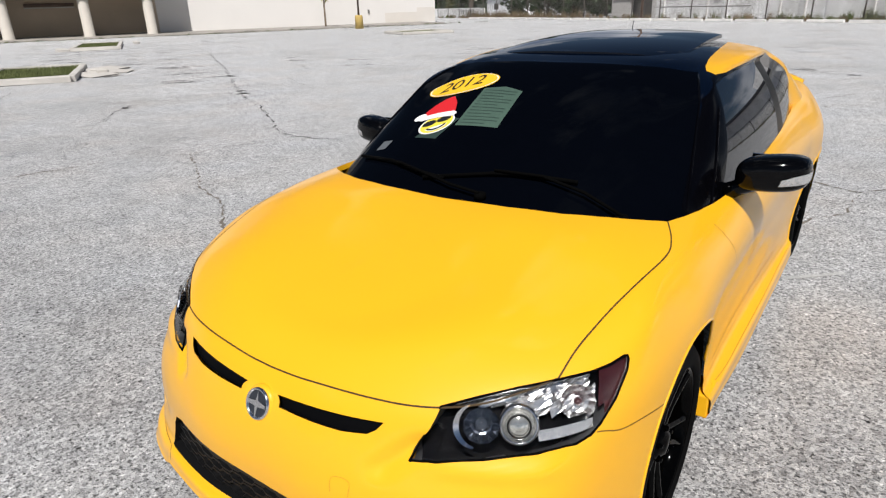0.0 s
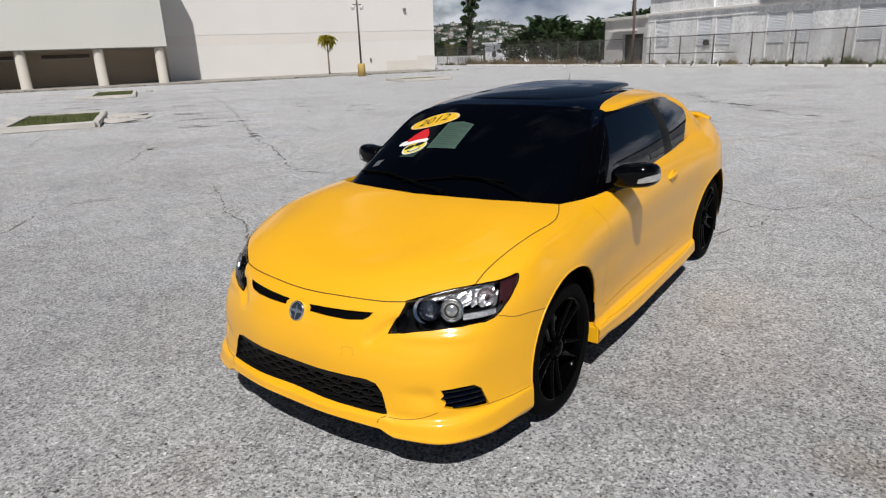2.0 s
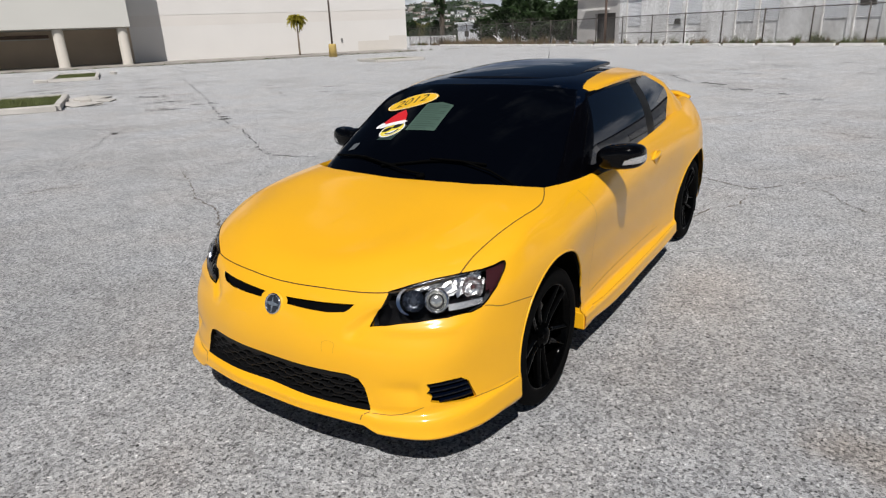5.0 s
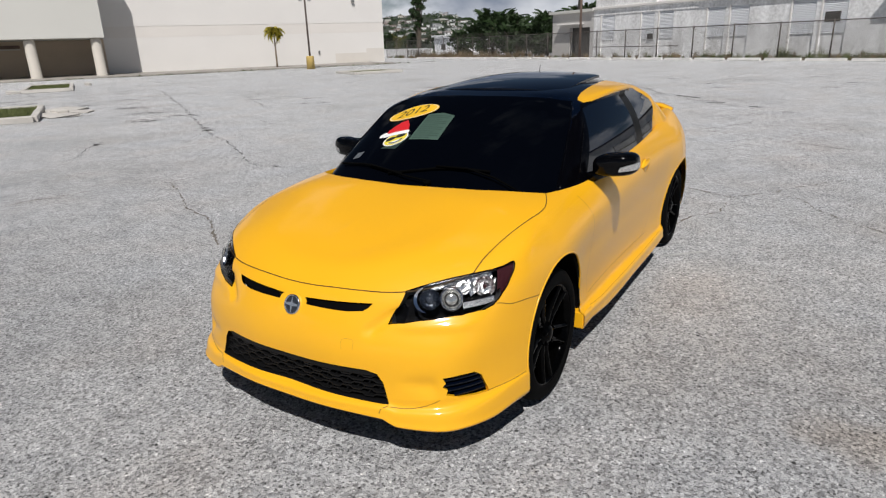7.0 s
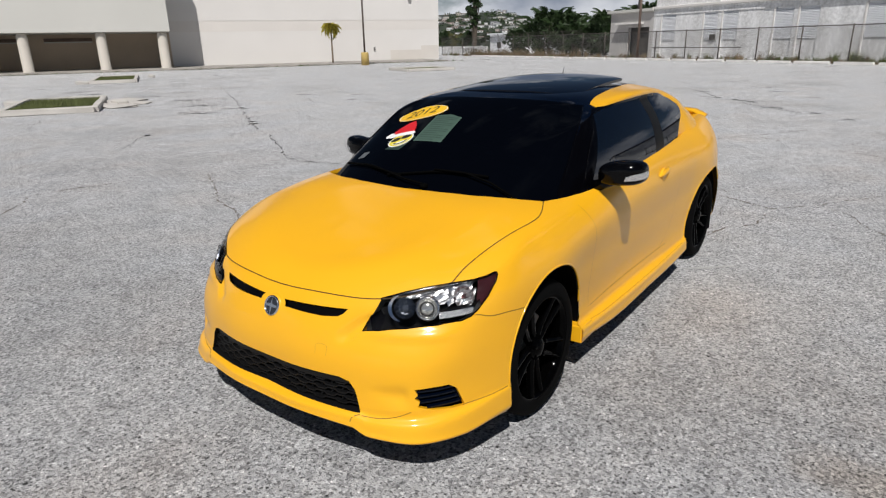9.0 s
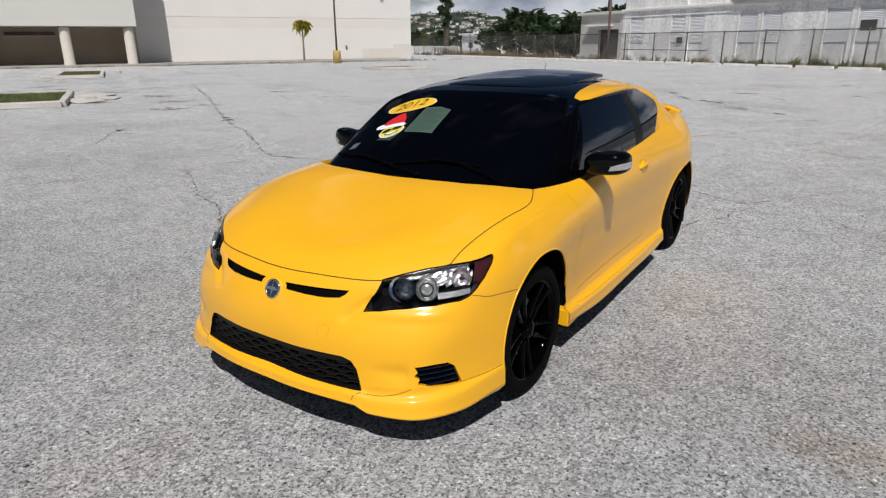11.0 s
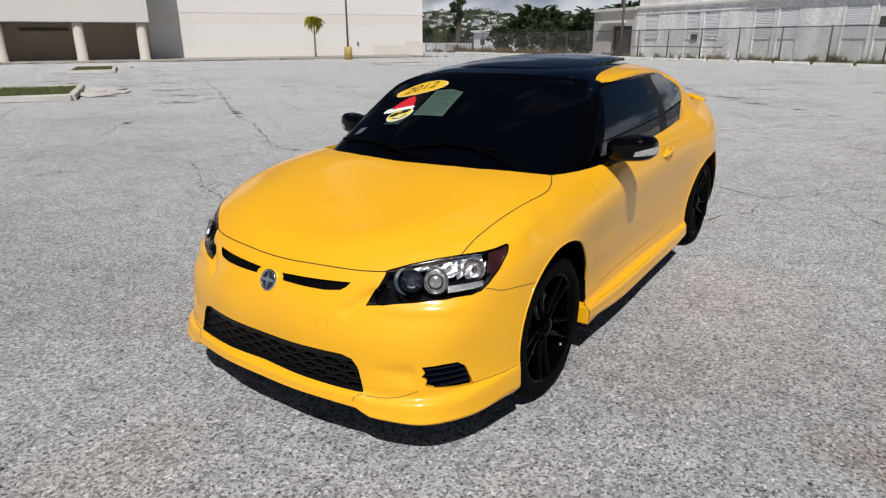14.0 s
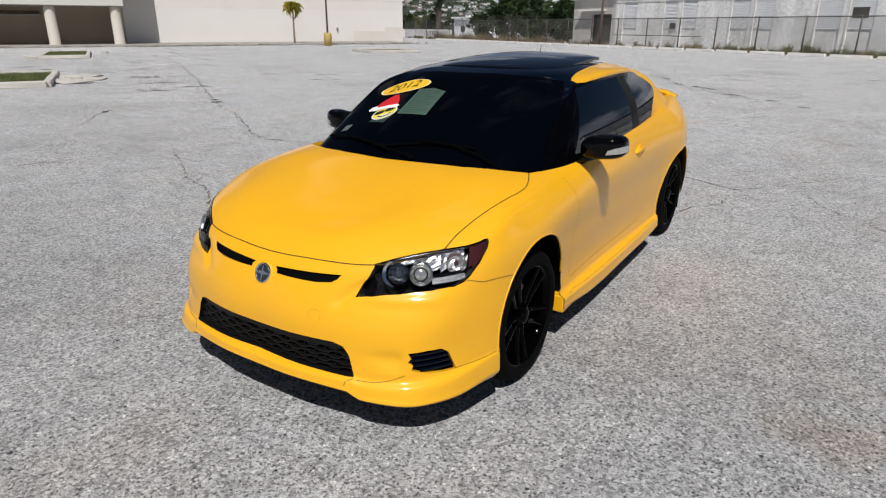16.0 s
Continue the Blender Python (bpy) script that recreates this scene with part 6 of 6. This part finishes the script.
for s_ in (1, -1):
    side_mirror(s_)
    hd = new("door_handle")
    hd.parent = car
    hd.matrix_local = Matrix.Translation((0.879 * s_, 1.545, 0.872))
    bm = bmesh.new()
    bmesh.ops.create_uvsphere(bm, u_segments=28, v_segments=16, radius=1.0)
    for v in bm.verts:
        v.co = Vector((v.co.x * 0.022, v.co.y * 0.095, v.co.z * 0.02 + 0.012 + 0.012 * v.co.y))
    part("grip", bm, YELLOW, hd, "yellow pull handle", True)
    bm = lathe([(0.0, -0.004), (0.75, -0.004), (0.95, 0.002), (1.0, 0.010), (1.04, 0.004), (1.05, -0.006)], 36, "x")
    for v in bm.verts:
        v.co = Vector((v.co.x * s_, v.co.y * 0.062, v.co.z * 0.04))
    part("cup", bm, YELLOW, hd, "oval recess", True)

# ---- roof panel, spoiler, aerial ----
bm = bmesh.new()
NXR, NYR = 24, 20
for lay in (0.0, -0.016):
    gr = []
    for j in range(NYR + 1):
        y = 1.10 + 0.80 * j / NYR
        hw = 0.465 - 0.03 * (j / NYR) - 0.05 * max(0, 1 - j / 3) ** 2
        rise = 0.001 + 0.039 * (j / NYR) ** 1.1
        gr.append([bm.verts.new((hw * (2 * i / NXR - 1), y + 0.05 * (1 - (2 * i / NXR - 1) ** 2) * (1 if j > NYR / 2 else -1), roof_z(hw * (2 * i / NXR - 1), y) + rise + lay - 0.006 * abs(2 * i / NXR - 1) ** 6)) for i in range(NXR + 1)])
    for a, b in zip(gr, gr[1:]):
        for i in range(NXR):
            bm.faces.new((a[i], a[i + 1], b[i + 1], b[i]) if lay == 0 else (a[i], b[i], b[i + 1], a[i + 1]))
    if lay == 0:
        up_ = gr
for i in range(NXR):
    for j in (0, NYR):
        bm.faces.new((up_[j][i], up_[j][i + 1], gr[j][i + 1], gr[j][i]))
for j in range(NYR):
    for i in (0, NXR):
        bm.faces.new((up_[j][i], up_[j + 1][i], gr[j + 1][i], gr[j][i]))
bmesh.ops.recalc_face_normals(bm, faces=bm.faces)
for e in bm.edges:
    if len(e.link_faces) == 2 and e.calc_face_angle() > 0.8:
        e.smooth = False
part("sunroof_panel", bm, GLASS, car, "raised dark glass sunroof panel", True)
part("aerial", tube([(-0.12, 2.1, 1.37), (-0.12, 2.14, 1.44), (-0.12, 2.16, 1.485)], [0.005, 0.003, 0.002], 8), TRIM, car, "short black aerial", True)
bm, last = bmesh.new(), None
for i in range(41):
    t = -1 + 2 * i / 40
    x = 0.70 * t
    y, z = 3.28 - 0.12 * abs(t) ** 3, 1.108 - 0.02 * abs(t) ** 2 - 0.03 * max(0, abs(t) - 0.85) / 0.15
    ch = 0.11
    cur = [bm.verts.new((x, y + dy * ch, z + dz)) for dy, dz in ((-0.6, -0.008), (-0.3, 0.010), (0.1, 0.016), (0.5, 0.012), (0.5, 0.0), (0, -0.008))]
    if last:
        for k in range(6):
            bm.faces.new((last[k], last[(k + 1) % 6], cur[(k + 1) % 6], cur[k]))
    else:
        bm.faces.new(cur)
    last = cur
bm.faces.new(last[::-1])
bmesh.ops.recalc_face_normals(bm, faces=bm.faces)
sp = part("rear_spoiler", bm, YELLOW, car, "yellow boot lid spoiler", True)
for s_ in (1, -1):
    part("spoiler_foot", box(0.60 * s_ - 0.05, 0.60 * s_ + 0.05, 3.17, 3.27, 0.98, 1.09, 0.01), YELLOW, sp)
    part("tail_lamp", box(0.54 * s_ - 0.09, 0.54 * s_ + 0.09, 3.38, 3.43, 0.78, 0.88, 0.015), mat("tail_red", (0.25, 0.01, 0.01), 0.2, coat=0.8) if s_ > 0 else bpy.data.materials["tail_red"], car, "red tail lamp")


# ---- wipers and what sticks to the windscreen ----
def on_screen(x, y, lift):
    hit, n = drop(cabin_skin, (x, y, 2.2), (0, 0, -1))
    return hit + n * lift


def wiper(arm, blade):
    w = new("wiper")
    w.parent = car
    tagged(w, "matt black windscreen wiper")
    part("arm", tube([on_screen(*p, 0.026) for p in arm], 0.0055, 6), WIPER, w, "", True)
    part("blade", tube([on_screen(*p, 0.014) for p in blade], 0.007, 6), WIPER, w, "", True)
    part("pivot", lathe([(0, 0), (0.022, 0), (0.02, 0.02), (0, 0.024)], 16), WIPER, w, "", True).matrix_local = Matrix.Translation(on_screen(*arm[0], 0.0))


wiper([(0.585, 0.185), (0.45, 0.20), (0.30, 0.20), (0.13, 0.175)], [(0.41, 0.235), (0.25, 0.20), (0.12, 0.17), (-0.138, 0.11)])
wiper([(0.13, 0.07), (0.0, 0.085), (-0.17, 0.13), (-0.30, 0.175)], [(-0.05, 0.115), (-0.17, 0.135), (-0.36, 0.20), (-0.595, 0.285)])


def sticker(name, poly, material, lift, parent, label="", bm=None):
    """A thin film laid on the windscreen over an outline in plan."""
    if bm is None:
        bm = bmesh.new()
        bm.faces.new([bm.verts.new((x, y, 0)) for x, y in poly])
    xs, ys = [v.co.x for v in bm.verts], [v.co.y for v in bm.verts]
    for ax, lo, hi in (((1, 0, 0), min(xs), max(xs)), ((0, 1, 0), min(ys), max(ys))):
        c = lo + 0.025
        while c < hi:
            bmesh.ops.bisect_plane(bm, geom=list(bm.verts) + list(bm.edges) + list(bm.faces), plane_co=Vector(ax) * c, plane_no=ax)
            c += 0.025
    for v in bm.verts:
        v.co = on_screen(v.co.x, v.co.y, lift)
    return part(name, bm, material, parent, label)


def oval(c, a, b, k=48, t0=0.0, t1=1.0):
    return [(c[0] + a[0] * math.cos(2 * math.pi * (t0 + (t1 - t0) * i / k)) + b[0] * math.sin(2 * math.pi * (t0 + (t1 - t0) * i / k)),
             c[1] + a[1] * math.cos(2 * math.pi * (t0 + (t1 - t0) * i / k)) + b[1] * math.sin(2 * math.pi * (t0 + (t1 - t0) * i / k))) for i in range(k + (0 if t1 - t0 == 1 else 1))]


FILM_Y = mat("yellow_film", (0.85, 0.50, 0.02), 0.5, 0, 0.05)
FILM_W = mat("white_film", (0.85, 0.85, 0.83), 0.5, 0, 0.05)
FILM_R = mat("red_film", (0.62, 0.015, 0.02), 0.5, 0, 0.05)
FILM_K = mat("black_film", (0.01, 0.01, 0.01), 0.5, 0, 0.05)
LEMON = mat("lemon_film", (0.80, 0.66, 0.06), 0.5, 0, 0.05)
PAPER = mat("paper_behind_glass", (0.055, 0.10, 0.075), 0.6, 0, 0.15, 4, 40)
PAPER2 = mat("paper_behind_dark_glass", (0.02, 0.04, 0.033), 0.6, 0, 0.15, 4, 40)

year = new("year_sticker")
year.parent = car
tagged(year, "yellow oval sticker with the year 2012")
C, EA, EB = (-0.362, 0.718), (0.165, 0.036), (-0.048, 0.073)
sticker("oval", oval(C, EA, EB), FILM_Y, 0.002, year)
sticker("border", oval(C, [v * 0.97 for v in EA], [v * 0.96 for v in EB]) , FILM_W, 0.0028, year)
sticker("face", oval(C, [v * 0.94 for v in EA], [v * 0.92 for v in EB]), FILM_Y, 0.0036, year)
font = bpy.data.curves.new("year_text", "FONT")
font.body, font.align_x, font.align_y, font.size = "2012", "CENTER", "CENTER", 1.0
tmp = new("year_text", font)
bpy.context.view_layer.update()
tm = bpy.data.meshes.new_from_object(tmp.evaluated_get(bpy.context.evaluated_depsgraph_get()))
bpy.data.objects.remove(tmp)
bm = bmesh.new()
bm.from_mesh(tm)
wide = max(v.co.x for v in bm.verts)
tall = max(v.co.y for v in bm.verts)
for v in bm.verts:
    a_, b_ = v.co.x / wide * 0.60 + 0.14 * v.co.y / tall, v.co.y / tall * 0.54
    v.co = Vector((C[0] + a_ * EA[0] + b_ * EB[0], C[1] + a_ * EA[1] + b_ * EB[1], 0))
sticker("digits", None, FILM_K, 0.0048, year, "dark digits 2012", bm)

smile = new("smiley_sticker")
smile.parent = car
tagged(smile, "round yellow smiling sticker with dark glasses and a red hat")
C, EA, EB = (-0.305, 0.425), (0.072, 0.030), (-0.034, 0.060)


def loc(u, v):
    return (C[0] + u * EA[0] + v * EB[0], C[1] + u * EA[1] + v * EB[1])


def brim(u, v):
    return loc(0.85 * u, v - 0.34 * u)


sticker("edge", oval(C, EA, EB), FILM_W, 0.002, smile)
sticker("face", oval(C, [v * 0.9 for v in EA], [v * 0.9 for v in EB]), LEMON, 0.003, smile)
for u in (-0.4, 0.4):
    sticker("glasses", oval(loc(u, 0.22), [v * 0.40 for v in EA], [v * 0.28 for v in EB], 24), FILM_K, 0.004, smile, "dark glasses")
sticker("teeth", [loc(0.66 * math.cos(a_), -0.12 + 0.66 * math.sin(a_)) for a_ in np.linspace(-2.8, -0.34, 14)], FILM_W, 0.0035, smile, "white grin")
sticker("smile", [loc(0.62 * math.cos(a_), -0.1 + 0.62 * math.sin(a_)) for a_ in np.linspace(-2.7, -0.44, 14)] + [loc(0.5 * math.cos(a_), -0.1 + 0.46 * math.sin(a_)) for a_ in np.linspace(-0.44, -2.7, 14)], FILM_K, 0.004, smile)
sticker("hat", [brim(-1.0, 0.95), brim(-0.85, 1.6), brim(-0.3, 2.3), brim(0.4, 2.9), brim(1.0, 3.15), brim(1.2, 2.2), brim(1.15, 1.0)], FILM_R, 0.0045, smile, "red hat")
sticker("hat_band", [brim(-1.15, 0.5), brim(-1.3, 0.75), brim(-1.1, 1.05), brim(0, 1.15), brim(1.1, 1.2), brim(1.3, 0.95), brim(1.1, 0.62), brim(0, 0.6)], FILM_W, 0.0055, smile, "white hat band")
sticker("hat_tip", oval(brim(-1.2, 1.0), [v * 0.36 for v in EA], [v * 0.36 for v in EB], 20), FILM_W, 0.006, smile, "white hat tip")

sheet = new("price_sheet")
sheet.parent = car
tagged(sheet, "greenish printed sheet behind the windscreen")
Q = [(-0.222, 0.668), (-0.120, 0.676), (-0.025, 0.644), (0.0, 0.40), (-0.201, 0.406)]
sticker("sheet", Q, PAPER, 0.0015, sheet)
for k in range(12):
    a_ = 0.06 + 0.88 * k / 11
    l0, l1 = Vector(Q[4]).lerp(Vector(Q[0]), a_), Vector(Q[3]).lerp(Vector(Q[2]), a_)
    p0, p1 = l0.lerp(l1, 0.08), l0.lerp(l1, 0.9 - 0.25 * (k % 3 == 0))
    sticker("print_line", [tuple(p0), tuple(p1), (p1.x, p1.y + 0.004), (p0.x, p0.y + 0.004)], PAPER2, 0.0022, sheet)
sticker("second_sheet", [(-0.243, 0.327), (-0.36, 0.345), (-0.30, 0.48), (-0.21, 0.45)], PAPER2, 0.001, sheet)
tag = new("small_sticker")
tag.parent = car
tagged(tag, "small pale square sticker low on the windscreen")
sticker("label_film", [(-0.545, 0.31), (-0.49, 0.305), (-0.485, 0.355), (-0.54, 0.362)], mat("pale_film", (0.10, 0.11, 0.12), 0.6), 0.002, tag)


# black sealing strips along the windscreen pillars
for s_ in (1, -1):
    for run, r_ in (([(0.575, 0.955), (0.632, 0.785), (0.66, 0.675), (0.69, 0.55), (0.716, 0.443), (0.735, 0.37)], 0.0045), ([(0.694, 0.825), (0.724, 0.721), (0.754, 0.614), (0.775, 0.52)], 0.004)):
        k_ = np.linspace(0, len(run) - 1, 22)
        line_ = hermite(range(len(run)), run, k_)
        part("sealing_strip", tube([on_screen(s_ * x, y, 0.001) for x, y in line_], r_, 8), PILLAR_BLACK, car, "thin black sealing strip", True)
